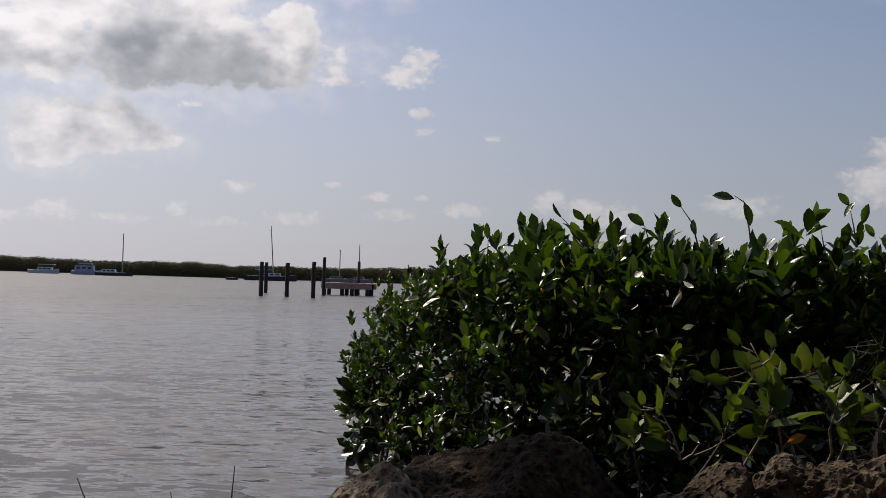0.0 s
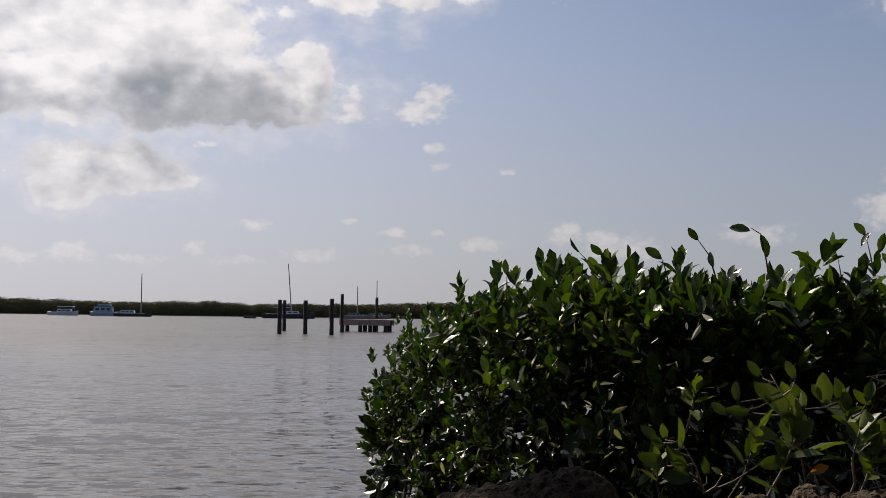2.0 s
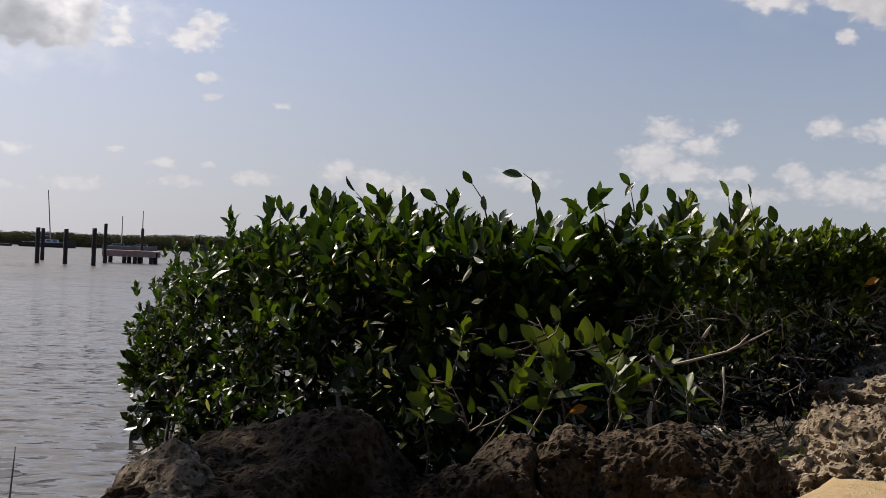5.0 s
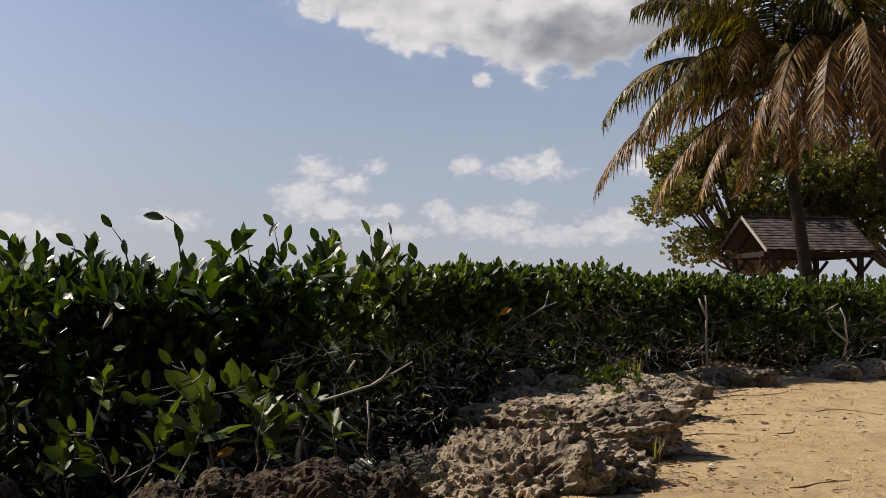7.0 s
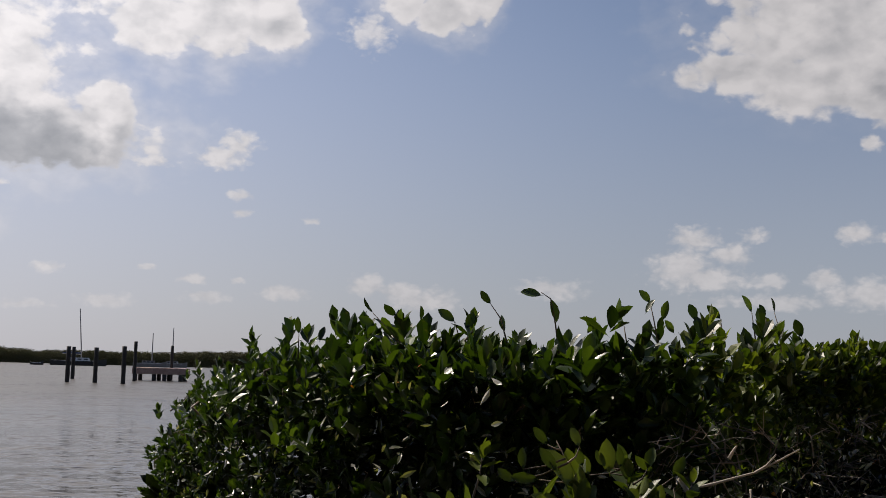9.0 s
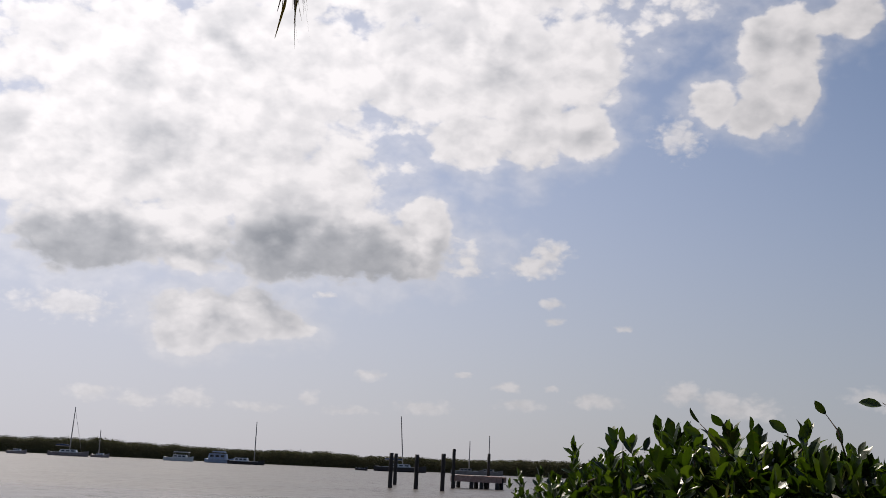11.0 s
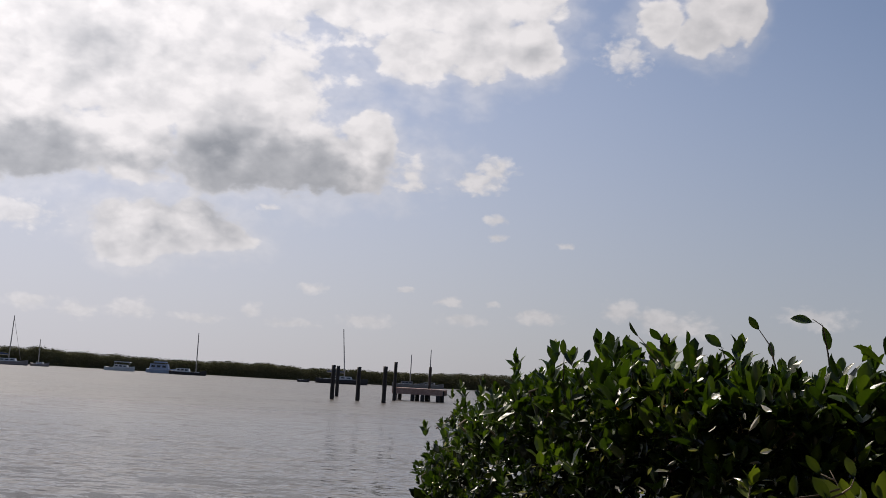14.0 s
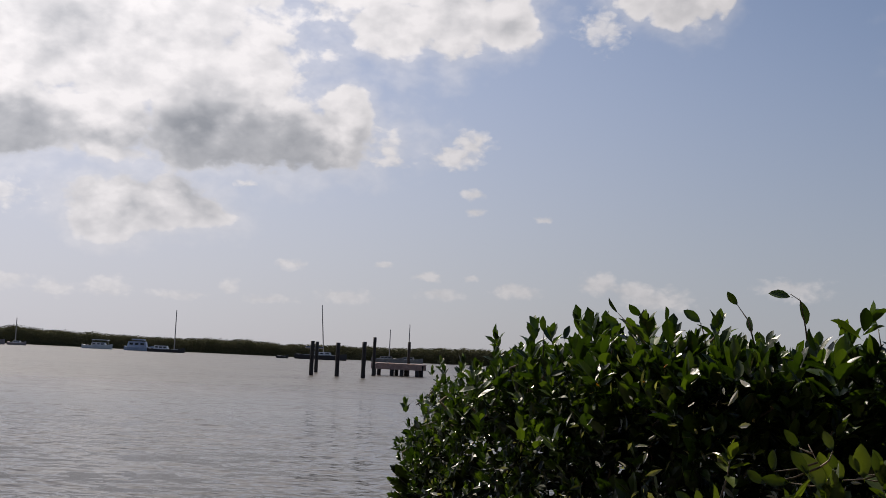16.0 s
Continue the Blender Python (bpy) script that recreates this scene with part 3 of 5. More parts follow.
def build_water():
    g = Geo()
    g.put([(-3000, -400, 0), (3000, -400, 0), (3000, 3000, 0), (-3000, 3000, 0)], [(0, 1, 2, 3)])
    return solid("water", g, WATER, "grey rippled bay water under a bright hazy sky", "water", smooth=False, kind="structure")


def canopy(x):
    """Height of the far woods along the shore: broad swells, single crowns and small tufts."""
    o = x * 0
    az = np.degrees(np.arctan2(x, 205.0))
    h = 2.25 + 0.40 * wobble(x, o, 0.05, 7.0) + 0.55 * np.abs(wobble(x, o, 0.14, 12.0)) + 0.45 * wobble(x, o, 0.30, 1.0) + 0.22 * wobble(x, o, 0.9, 2.0)
    return h + 0.75 * step(-az, 17, 25) + 0.25 * step(az, -6, -2)


def build_far_woods():
    rng = np.random.default_rng(5)
    g = Geo()
    n = 170000
    az = np.concatenate([rng.uniform(-31, 6, int(n * 0.75)), rng.uniform(-75, 40, n - int(n * 0.75))])
    y0 = 211.0
    t = np.tan(np.radians(az))
    y = y0 / (1 + 0.12 * t)
    x = y * t
    depth = rng.uniform(0, 1, n) ** 2 * 5
    z = 0.02 + canopy(x) * rng.uniform(0, 1, n) ** 0.75 * (1 + 0.02 * depth)
    c = np.stack([x, y + depth, z], -1)
    tri = rng.normal(size=(n, 3, 3)) * np.array([0.085, 0.085, 0.065])
    g.put((c[:, None] + tri).reshape(-1, 3), [])
    g.f = [tuple(r) for r in np.arange(3 * n).reshape(n, 3).tolist()]
    # the closed mass behind the outer leaves
    t = np.tan(np.radians(np.linspace(-75, 40, 2400)))
    y = y0 / (1 + 0.12 * t) + 1.0
    x = y * t
    hi = canopy(x) - 0.10
    rows = [np.stack([x, y + k * 0.6, np.maximum(hi * h, -0.05)], -1) for k, h in enumerate((-0.05, 0.55, 0.86, 1.0, 0.9, 0.0))]
    m = len(x)
    g.put(np.concatenate(rows), [(r * m + i, r * m + i + 1, (r + 1) * m + i + 1, (r + 1) * m + i) for r in range(5) for i in range(m - 1)])
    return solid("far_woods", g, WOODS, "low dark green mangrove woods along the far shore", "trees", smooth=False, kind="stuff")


build_ground()
build_water()
build_far_woods()

# ---- rocks ----


def boulder(at, size, seed, turn=0.0, label="coral limestone boulder below the shrubs, coloured for its sun or shade", mat=None, detail=5, pits=0.013, layers=0.0, group="shore boulders", square=2.0):
    """A worn lump of reef limestone, pitted and, where layers is given, split into beds."""
    bm = bmesh.new()
    bmesh.ops.create_icosphere(bm, subdivisions=detail, radius=1.0)
    off = Vector((seed * 3.7, seed * 1.3, seed * 2.1))
    sx, sy, sz = size
    for v in bm.verts:
        p = v.co.copy()
        p = p / (abs(p.x) ** square + abs(p.y) ** square + abs(p.z) ** square) ** (1 / square)
        q = Vector((p.x * sx, p.y * sy, p.z * sz))
        r = 1 + 0.24 * noise.noise(p * 1.2 + off) + 0.22 * noise.noise(q * 5.0 + off)
        q = q * r
        out = p.normalized()
        w = q + noise.noise_vector(q * 11 + off) * 0.020
        w = Vector((w.x, w.y, w.z * 1.5))
        c1, c2 = noise.voronoi(w * 27 + off)[0], noise.voronoi(w * 55 + off)[0]
        hole = max(0.0, 1 - c1[0] / 0.46) ** 0.6 + 0.5 * max(0.0, 1 - c2[0] / 0.5) ** 0.6
        h = -pits * 1.5 * hole * (0.6 + 0.8 * noise.noise(q * 4 + off)) + pits * 1.3 * noise.noise(q * 26 + off) + pits * 1.4 * noise.noise(q * 9 + off)
        if layers:
            s = (q.z + 0.03 * noise.noise(q * 6 + off)) / 0.045
            h += layers * (abs(s - math.floor(s) - 0.5) - 0.25) * 4
        v.co = q + out * h
        if p.z < 0:
            v.co.z *= 0.85
    me = bpy.data.meshes.new("boulder")
    bm.to_mesh(me)
    bm.free()
    me.materials.append(mat or ROCK_BROWN_SHADED)
    if detail < 6:
        me.shade_smooth()
    ob = new("boulder", me)
    ob.matrix_world = Matrix.Translation(at) @ Matrix.Rotation(radians(turn), 4, "Z")
    return tagged(ob, label, "rock", group)


BOULDERS = [  # bearing, distance, height of the middle, half sizes, turn
    (2.4, 3.02, 0.34, (0.36, 0.33, 0.33), 5), (-2.3, 2.86, 0.30, (0.21, 0.24, 0.25), 10), (5.6, 3.1, 0.33, (0.22, 0.26, 0.29), 40),
    (13.0, 2.95, 0.40, (0.24, 0.24, 0.22), 0), (17.4, 3.02, 0.47, (0.14, 0.17, 0.20), 20), (20.6, 3.05, 0.45, (0.22, 0.24, 0.21), 60),
    (23.6, 3.15, 0.42, (0.17, 0.24, 0.21), 10), (9.0, 3.2, 0.30, (0.16, 0.2, 0.2), 0),
]
LEDGES = [  # the same, with pit depth, bedding, fineness and squareness
    (31.8, 3.66, 0.50, (0.27, 0.37, 0.20), -6, 0.030, 0.0, 6, 2.4), (28.8, 3.80, 0.47, (0.22, 0.30, 0.15), 12, 0.026, 0.0, 6, 2.3), (26.9, 3.42, 0.46, (0.17, 0.18, 0.10), 30, 0.018, 0.0, 6, 2.2),
    (33.4, 4.50, 0.62, (0.36, 0.36, 0.10), 10, 0.016, 0.016, 6, 4.0), (32.4, 4.45, 0.50, (0.28, 0.33, 0.15), 0, 0.016, 0.010, 5, 2.4), (36.6, 4.72, 0.57, (0.10, 0.24, 0.12), 6, 0.013, 0.010, 6, 3.2),
    (30.2, 5.0, 0.56, (0.20, 0.24, 0.10), 15, 0.016, 0.008, 5, 3.0),
]
LEDGE_BLOCKS = [
    (30.5, 5.95, 0.66, (0.12, 0.11, 0.10), 30, 0.010, 0.0, 5, 2.6), (32.6, 5.75, 0.66, (0.11, 0.09, 0.09), 60, 0.010, 0.0, 5, 3.0), (31.5, 5.35, 0.62, (0.16, 0.13, 0.085), 0, 0.012, 0.0, 5, 2.4), (29.9, 5.45, 0.61, (0.08, 0.08, 0.08), 10, 0.010, 0.0, 5, 2.4),
    (36.3, 6.05, 0.60, (0.19, 0.46, 0.12), 14, 0.014, 0.012, 6, 2.8), (34.8, 5.55, 0.60, (0.17, 0.20, 0.10), 40, 0.014, 0.008, 5, 2.6), (37.4, 5.55, 0.55, (0.09, 0.24, 0.10), 10, 0.012, 0.008, 5, 2.8), (34.2, 6.3, 0.63, (0.10, 0.10, 0.08), 0, 0.010, 0.0, 5, 2.4),
    (38.9, 6.95, 0.575, (0.105, 0.09, 0.078), 25, 0.010, 0.0, 5, 2.4),
]
FAR_BLOCKS = [
    (41.4, 8.35, 0.56, (0.17, 0.13, 0.105), 15, 0.012, 0.0, 5, 3.0), (39.8, 8.40, 0.56, (0.20, 0.14, 0.09), 40, 0.012, 0.0, 5, 2.4), (43.2, 9.2, 0.52, (0.18, 0.13, 0.07), 70, 0.012, 0.0, 5, 2.4),
    (44.9, 9.15, 0.565, (0.18, 0.13, 0.09), 5, 0.012, 0.0, 5, 2.8), (46.9, 9.5, 0.57, (0.22, 0.15, 0.10), 30, 0.012, 0.0, 5, 2.5), (49.0, 10.0, 0.57, (0.24, 0.18, 0.10), 0, 0.012, 0.0, 5, 2.5),
]
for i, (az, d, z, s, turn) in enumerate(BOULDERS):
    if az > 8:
        boulder(P(az, d, z), s, i + 1.0, turn - az, "brown pitted limestone boulder below the shrubs, colour darkened for shade", ROCK_BROWN_SHADED, 6)
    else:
        # pale rock paints the sunlit left boulder, the dark copy the shaded ones
        boulder(P(az, d, z), s, i + 1.0, turn - az, mat=ROCK if az < 0 else ROCK_BROWN_SHADED, detail=6)
for i, (az, d, z, s, turn, pit, bed, fine, square) in enumerate(LEDGES + LEDGE_BLOCKS + FAR_BLOCKS):
    boulder(P(az, d, z), s, i + 31.0, turn - az, "pitted pale limestone ledge at the edge of the sand", ROCK, fine, pit, bed, group="limestone ledges", square=square)

# ---- mangrove thicket ----
EDGES = [-6.0, 0.5, 7.0, 13.5, 20.0, 26.0, 32.0, 38.0, 44.0, 58.0]
SHRUBS = []
for i in range(len(EDGES) - 1):
    a = (EDGES[i] + EDGES[i + 1]) / 2
    d = float(front(a)) + 0.7
    near = a < 26
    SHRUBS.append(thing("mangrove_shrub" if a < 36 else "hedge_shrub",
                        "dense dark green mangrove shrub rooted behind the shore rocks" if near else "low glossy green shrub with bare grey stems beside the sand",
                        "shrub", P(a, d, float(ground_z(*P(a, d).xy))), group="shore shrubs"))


def owner(az):
    return np.clip(np.searchsorted(EDGES, az) - 1, 0, len(SHRUBS) - 1)


# leaf meshes shared by the leaves that stand out
LEAF_MESHES = {}
for key, mat in (("old", LEAF), ("young", LEAF_YOUNG)):
    LEAF_MESHES[key] = []
    for w in ((1.0, 1.12, 1.25) if key == "old" else (0.98, 1.08, 1.18)):
        g = Geo()
        V = np.array([(0, -0.12, 0), (0, 0.0, 0), (0, 0.25, -0.03), (0, 0.5, -0.04), (0, 0.75, -0.035), (0, 1, -0.08),
                      (-0.12, 0.16, 0.03), (-0.2, 0.38, 0.055), (-0.21, 0.62, 0.06), (-0.11, 0.87, 0.0), (0.12, 0.16, 0.03), (0.2, 0.38, 0.065), (0.21, 0.62, 0.05), (0.11, 0.87, 0.0),
                      (0.012, -0.12, 0), (0.012, 0, 0)]) * np.array([w, 1, 1])
        g.put(V, [(0, 1, 15, 14), (1, 2, 6), (6, 2, 3, 7), (7, 3, 4, 8), (8, 4, 9), (9, 4, 5), (2, 1, 10), (2, 10, 11, 3), (3, 11, 12, 4), (4, 12, 13), (4, 13, 5)])
        LEAF_MESHES[key].append(g.mesh("leaf", mat, True))


def loose_leaves(rng, shrub, foot, axis, size, key="old", count=7, spread=(12, 60)):
    """Rosettes whose leaves are objects of their own; places are relative to the shrub."""
    p, dd, up, ln = shoots(rng, foot, axis, size, count, spread)
    for i in range(len(p)):
        along = Vector(dd[i]).normalized()
        side = along.cross(Vector(up[i])).normalized()
        m = Matrix((side, along, side.cross(along))).transposed().to_4x4()
        ob = new("leaf", LEAF_MESHES[key][i % 3])
        ob.parent = shrub
        ob.matrix_basis = Matrix.Translation(Vector(p[i])) @ m @ Matrix.Diagonal((ln[i], ln[i], ln[i], 1))


def thicket():
    rng = np.random.default_rng(11)
    feet, axes, sizes, count = [], [], [], []

    def lump(az, z):
        return 0.30 * np.array([noise.noise((a * 0.16, c * 2.6, 5.0)) for a, c in zip(az, z)]) + 0.12 * np.array([noise.noise((a * 0.6, c * 7, 9.0)) for a, c in zip(az, z)])

    # front face
    n = 5000
    az = np.concatenate([rng.uniform(-4.5, 2, 430), rng.uniform(0, 27, 900), rng.uniform(26, 52, n - 1330)])
    fr = front(az)
    tp = top(az, fr)
    z0 = np.where(az < 2, 0.04, np.where(az < 24, 0.35, np.where(az < 36, 0.62, 0.52)))
    u = rng.uniform(0, 1, n)
    z = z0 + (tp - z0) * u
    thin = np.where((az > 16) & (az < 36), 0.18 + 0.82 * step(u, 0.32, 0.82), np.where(az > 36, 0.16 + 0.75 * step(u, 0.25, 0.7), np.where(az > 4, 0.20 + 0.80 * step(u, 0.42, 0.82), 0.34 + 0.66 * step(u, 0.3, 0.75))))
    thin = np.where(az < -4.4 + 1.6 * (1 - 2 * np.minimum(u, 0.5)), 0.0, thin)
    belly = 0.28 * (1 - np.abs(2 * u - 0.9)) - 0.12
    d = fr + 0.18 - belly * np.where(az < 3, 1, 0.7) + lump(az, z) * np.where(az > 30, 1.6, 1.0) + rng.exponential(0.10, n)
    ok = rng.uniform(0, 1, n) < thin
    a = np.radians(az)
    out = -np.stack([np.sin(a), np.cos(a), 0 * a], -1)
    left = np.clip((-az - 1) / 3.5, 0, 1)[:, None]
    out = out + left * np.array([-1.2, 0, 0])
    ax = 0.40 * out + np.array([0, 0, 0.75]) + 0.38 * rng.normal(size=(n, 3))
    feet.append(np.stack([d * np.sin(a), d * np.cos(a), z], -1)[ok]); axes.append(ax[ok])
    sizes.append((np.where(az > 35, 0.070, np.where(az > 26, 0.080, np.where(az < 2, 0.050, np.where(az < 5, 0.075, 0.098)))) * rng.uniform(0.6, 1.2, n))[ok])

    # crown layer of the near thicket and the flat sea of tops behind
    def crown(n, az, back, size, lift, drop=0.0):
        d = front(az) + back
        tp = top(az, d)
        a = np.radians(az)
        tp = tp - drop * step(back, 0.2, 0.75) * step(az, 13, 17) * (1 - step(az, 46, 52))
        tall = 0.20 * np.array([noise.noise((x * 1.3, y * 1.3, 2.0)) for x, y in zip(d * np.sin(a), d * np.cos(a))])
        lift = lift * np.where((az > 22) & (az < 27), 0.55, 1.0)
        z = tp - 0.06 + tall * lift - rng.exponential(0.10, n) + 0.17 * lift * (rng.uniform(0, 1, n) > 0.7) * rng.uniform(0, 1, n) ** 1.5
        feet.append(np.stack([d * np.sin(a), d * np.cos(a), z], -1))
        axes.append(np.array([0, 0, 1.0]) + 0.24 * rng.normal(size=(n, 3)))
        sizes.append(size * rng.uniform(0.75, 1.2, n) * np.interp(az, [-4, 0, 5], [0.6, 0.72, 1.0]))

    # inside of the thicket, its shade put into the leaf colour
    n = 4600
    az = np.concatenate([rng.uniform(-3.6, 27, 1700), rng.uniform(26, 55, n - 1700)])
    back = rng.uniform(0.45, 1.7, n)
    d = front(az) + back
    tp = top(az, d)
    a = np.radians(az)
    feet.append(np.stack([d * np.sin(a), d * np.cos(a), np.where(az < 22, 0.0, 0.45) + (tp - 0.1 - 0.3 * step(az, 13, 17) * (1 - step(az, 46, 52)) - np.where(az < 22, 0.0, 0.45)) * rng.uniform(0, 1, n)], -1))
    axes.append(np.array([0, 0, 0.5]) + rng.normal(size=(n, 3)))
    sizes.append(0.105 * rng.uniform(0.8, 1.2, n))
    deep_from = sum(len(f) for f in feet[:-1])
    deep_to = deep_from + n
    crown(1150, rng.uniform(-4.2, 27, 1150), rng.uniform(0.0, 1.5, 1150), 0.10, 1.0, 0.34)
    crown(800, rng.uniform(-3.4, 27, 800), rng.uniform(1.2, 5.0, 800), 0.09, 1.0, 0.24)
    crown(4200, rng.uniform(24, 58, 4200), rng.uniform(0.0, 1.6, 4200), 0.064, 0.55, 0.26)
    foot, axis, size = np.concatenate(feet), np.concatenate(axes), np.concatenate(sizes)
    own = owner(bearing(foot[:, 0], foot[:, 1])[0])
    deep = np.zeros(len(foot), bool)
    deep[deep_from:deep_to] = True
    for k, shrub in enumerate(SHRUBS):
        sel = own == k
        if not sel.any():
            continue
        base = np.array(shrub.location)
        f, x, s = foot[sel] - base, axis[sel], size[sel]
        g = Geo()
        single = np.zeros(len(f), bool)
        if 1 <= k <= 4:                                     # the nearest rosettes, leaf by leaf
            reach = np.linalg.norm(foot[sel] - np.array([0, 0, 1.1]), axis=1)
            single[np.argsort(reach)[:26]] = True
            loose_leaves(rng, shrub, f[single], x[single], s[single])
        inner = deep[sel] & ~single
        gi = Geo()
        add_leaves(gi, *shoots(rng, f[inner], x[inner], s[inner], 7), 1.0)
        part("inner_foliage", gi, LEAF_DEEP, shrub, "inner leaves with the shrub's shade put in their dark colour", kind="stuff")
        outer = ~single & ~inner
        lp, ld, lu, ll = shoots(rng, f[outer], x[outer], s[outer], 7)
        add_leaves(g, lp, ld, lu, ll, 1.0)
        # mangrove past bearing 20 takes the brighter leaf, standing in for sun on it
        part("foliage", g, LEAF if k < 4 else LEAF_HEDGE_AND_SUNLIT, shrub, "many glossy leaves in upright rosettes", kind="stuff")
        # twigs to the rosettes and stems from the ground
        g = Geo()
        n = len(f)
        take = rng.permutation(n)[: 60 if k == 0 else (90 if k < 6 else 150)]
        for j in take:
            tip = Vector(f[j] + unit(x[j]) * s[j] * 0.8)
            root = Vector((tip.x * 0.75 + rng.normal(0, 0.13), tip.y * 0.75 + rng.normal(0, 0.13) , 0))
            w = Vector(base) + root
            inward = Vector((w.x, w.y, 0)).normalized() * (0.35 + abs(rng.normal(0, 0.25)))
            root = root + inward
            root.z = max(-0.15, tip.z - rng.uniform(0.15, 0.45))
            root = tip + (root - tip) * min(1.0, rng.uniform(0.08, 0.22) / max((root - tip).length, 0.01))
            bend = (root + tip) / 2 + Vector(rng.normal(0, 0.035, 3))
            bend.z = root.z + (tip.z - root.z) * 0.45
            r = rng.uniform(0.0025, 0.005) * (1.5 if j % 3 == 0 else 1)
            g.tube([root, bend, tip], [r * 1.4, r, r * 0.6], 4, False)
        part("twig_tangle", g, TWIG, shrub, "thin grey-brown stems", smooth=True, kind="stuff")


thicket()


def field():
    """The sea of mangrove tops that runs to the horizon."""
    rng = np.random.default_rng(21)
    n = 14000
    az = rng.uniform(14, 41, n)
    d = front(az) + 1.5 + 75 * rng.uniform(0, 1, n) ** 2.2
    keep = (az < 37) | (d < 20)
    az, d = az[keep], d[keep]
    n = len(az)
    a = np.radians(az)
    x, y = d * np.sin(a), d * np.cos(a)
    z = top(az, d) - 0.05 + 0.07 * wobble(x, y, 0.5, 4.0) + 0.05 * wobble(x, y, 1.7, 8.0) - rng.exponential(0.10, n) - 0.004 * (d - 10)
    size = 0.062 * rng.uniform(0.8, 1.25, n) * (1 + d / 60)
    g = Geo()
    ax = np.array([0, 0, 1.0]) + 0.3 * rng.normal(size=(n, 3))
    add_leaves(g, *shoots(rng, np.stack([x, y, z], -1), ax, size, 6))
    solid("mangrove_field", g, LEAF, "flat sea of green mangrove tops reaching to the horizon", "shrubs", smooth=False, kind="stuff")


field()

def sprig(az, el, d, size, count=7, lean=0.0, key="old", stem=0.35, spread=(15, 70)):
    """A shoot that stands out of the shrub; its tip lies at the bearing and elevation."""
    rng = np.random.default_rng(int((az + 40) * 97 + (el + 20) * 13))
    tip = P(az, d, 1.1 + d * math.tan(radians(el)))
    a = radians(az)
    axis = Vector((math.cos(a), -math.sin(a), 0)) * math.sin(radians(lean)) + Vector((0, 0, 1)) * math.cos(radians(lean))
    foot = tip - axis * size * 1.45
    shrub = SHRUBS[int(owner(az))]
    base = shrub.location
    loose_leaves(rng, shrub, np.array([foot - base]), np.array([axis]), np.array([size]), key, count, spread)
    g = Geo()
    low = foot - axis * stem + Vector(rng.normal(0, 0.03, 3)) + P(az, stem * 0.6)
    g.tube([low - base, (low + foot) / 2 + Vector(rng.normal(0, 0.01, 3)) - base, foot - base, foot + axis * size * 0.8 - base], [0.0045, 0.004, 0.0032, 0.0015], 5)
    part("stem", g, TWIG, shrub, smooth=True)


def single_leaf(az0, el0, az1, el1, away, key="old"):
    """One leaf that stands against the sky, from its foot to its tip."""
    rng = np.random.default_rng(int(az0 * 53 + el1 * 17))
    d = float(front(az0)) + away
    a = P(az0, d, 1.1 + d * math.tan(radians(el0)))
    b = P(az1, d + rng.uniform(-0.02, 0.02), 1.1 + d * math.tan(radians(el1)))
    shrub = SHRUBS[int(owner(az0))]
    along = (b - a).normalized()
    toward_eye = (Vector((0, 0, 1.1)) - a).normalized()
    face = toward_eye + Vector(rng.normal(0, 0.38 if key == "young" else 0.45, 3))
    side = along.cross(face).normalized()
    m = Matrix((side, along, side.cross(along))).transposed().to_4x4()
    k = (b - a).length
    ob = new("leaf", LEAF_MESHES[key][int(az0 * 7) % 3])
    ob.parent = shrub
    ob.matrix_basis = Matrix.Translation(a - shrub.location) @ m @ Matrix.Diagonal((k, k, k, 1))
    return a


def sky_stem(points, away):
    shrub = SHRUBS[int(owner(points[0][0]))]
    d = float(front(points[0][0])) + away
    pts = [P(az, d, 1.1 + d * math.tan(radians(el))) - shrub.location for az, el in points]
    g = Geo().tube(pts, [0.0035 - 0.0022 * i / (len(pts) - 1) for i in range(len(pts))], 5)
    part("stem", g, TWIG, shrub, smooth=True)


SKY_LEAVES = [(1.9, 1.6, 1.5, 2.4), (2.2, 1.6, 2.1, 2.4), (2.5, 1.6, 2.7, 2.1), (5.7, 2.7, 5.2, 3.4), (5.8, 2.1, 5.0, 2.5), (6.8, 2.6, 6.2, 3.1), (8.0, 2.4, 8.0, 3.1), (9.6, 2.4, 8.8, 3.0),
              (11.3, 3.3, 10.8, 3.9), (13.7, 3.75, 12.7, 3.95), (14.15, 3.6, 14.5, 2.5), (18.8, 3.5, 18.3, 4.1), (19.4, 2.7, 19.6, 3.6), (19.9, 2.1, 19.5, 2.7), (23.4, 3.1, 23.0, 3.9)]
SKY_LEAVES_2 = [(24.0, 2.9, 23.75, 3.5), (24.4, 3.1, 24.3, 3.8), (16.4, 2.1, 15.8, 2.8), (17.6, 2.4, 17.0, 3.2), (20.9, 2.7, 20.6, 3.5), (22.0, 2.8, 21.4, 3.4), (18.6, 3.0, 19.0, 3.7), (15.9, 2.0, 16.3, 2.8),
                (7.2, 2.2, 7.5, 2.9), (10.2, 2.1, 10.5, 2.9), (12.0, 2.0, 11.8, 2.8), (21.3, 2.4, 21.7, 3.1), (25.6, 2.0, 25.3, 2.8), (4.2, 1.6, 4.0, 2.3), (3.2, 1.3, 3.4, 2.0)]
for row in SKY_LEAVES + SKY_LEAVES_2:
    single_leaf(*row, 0.25)
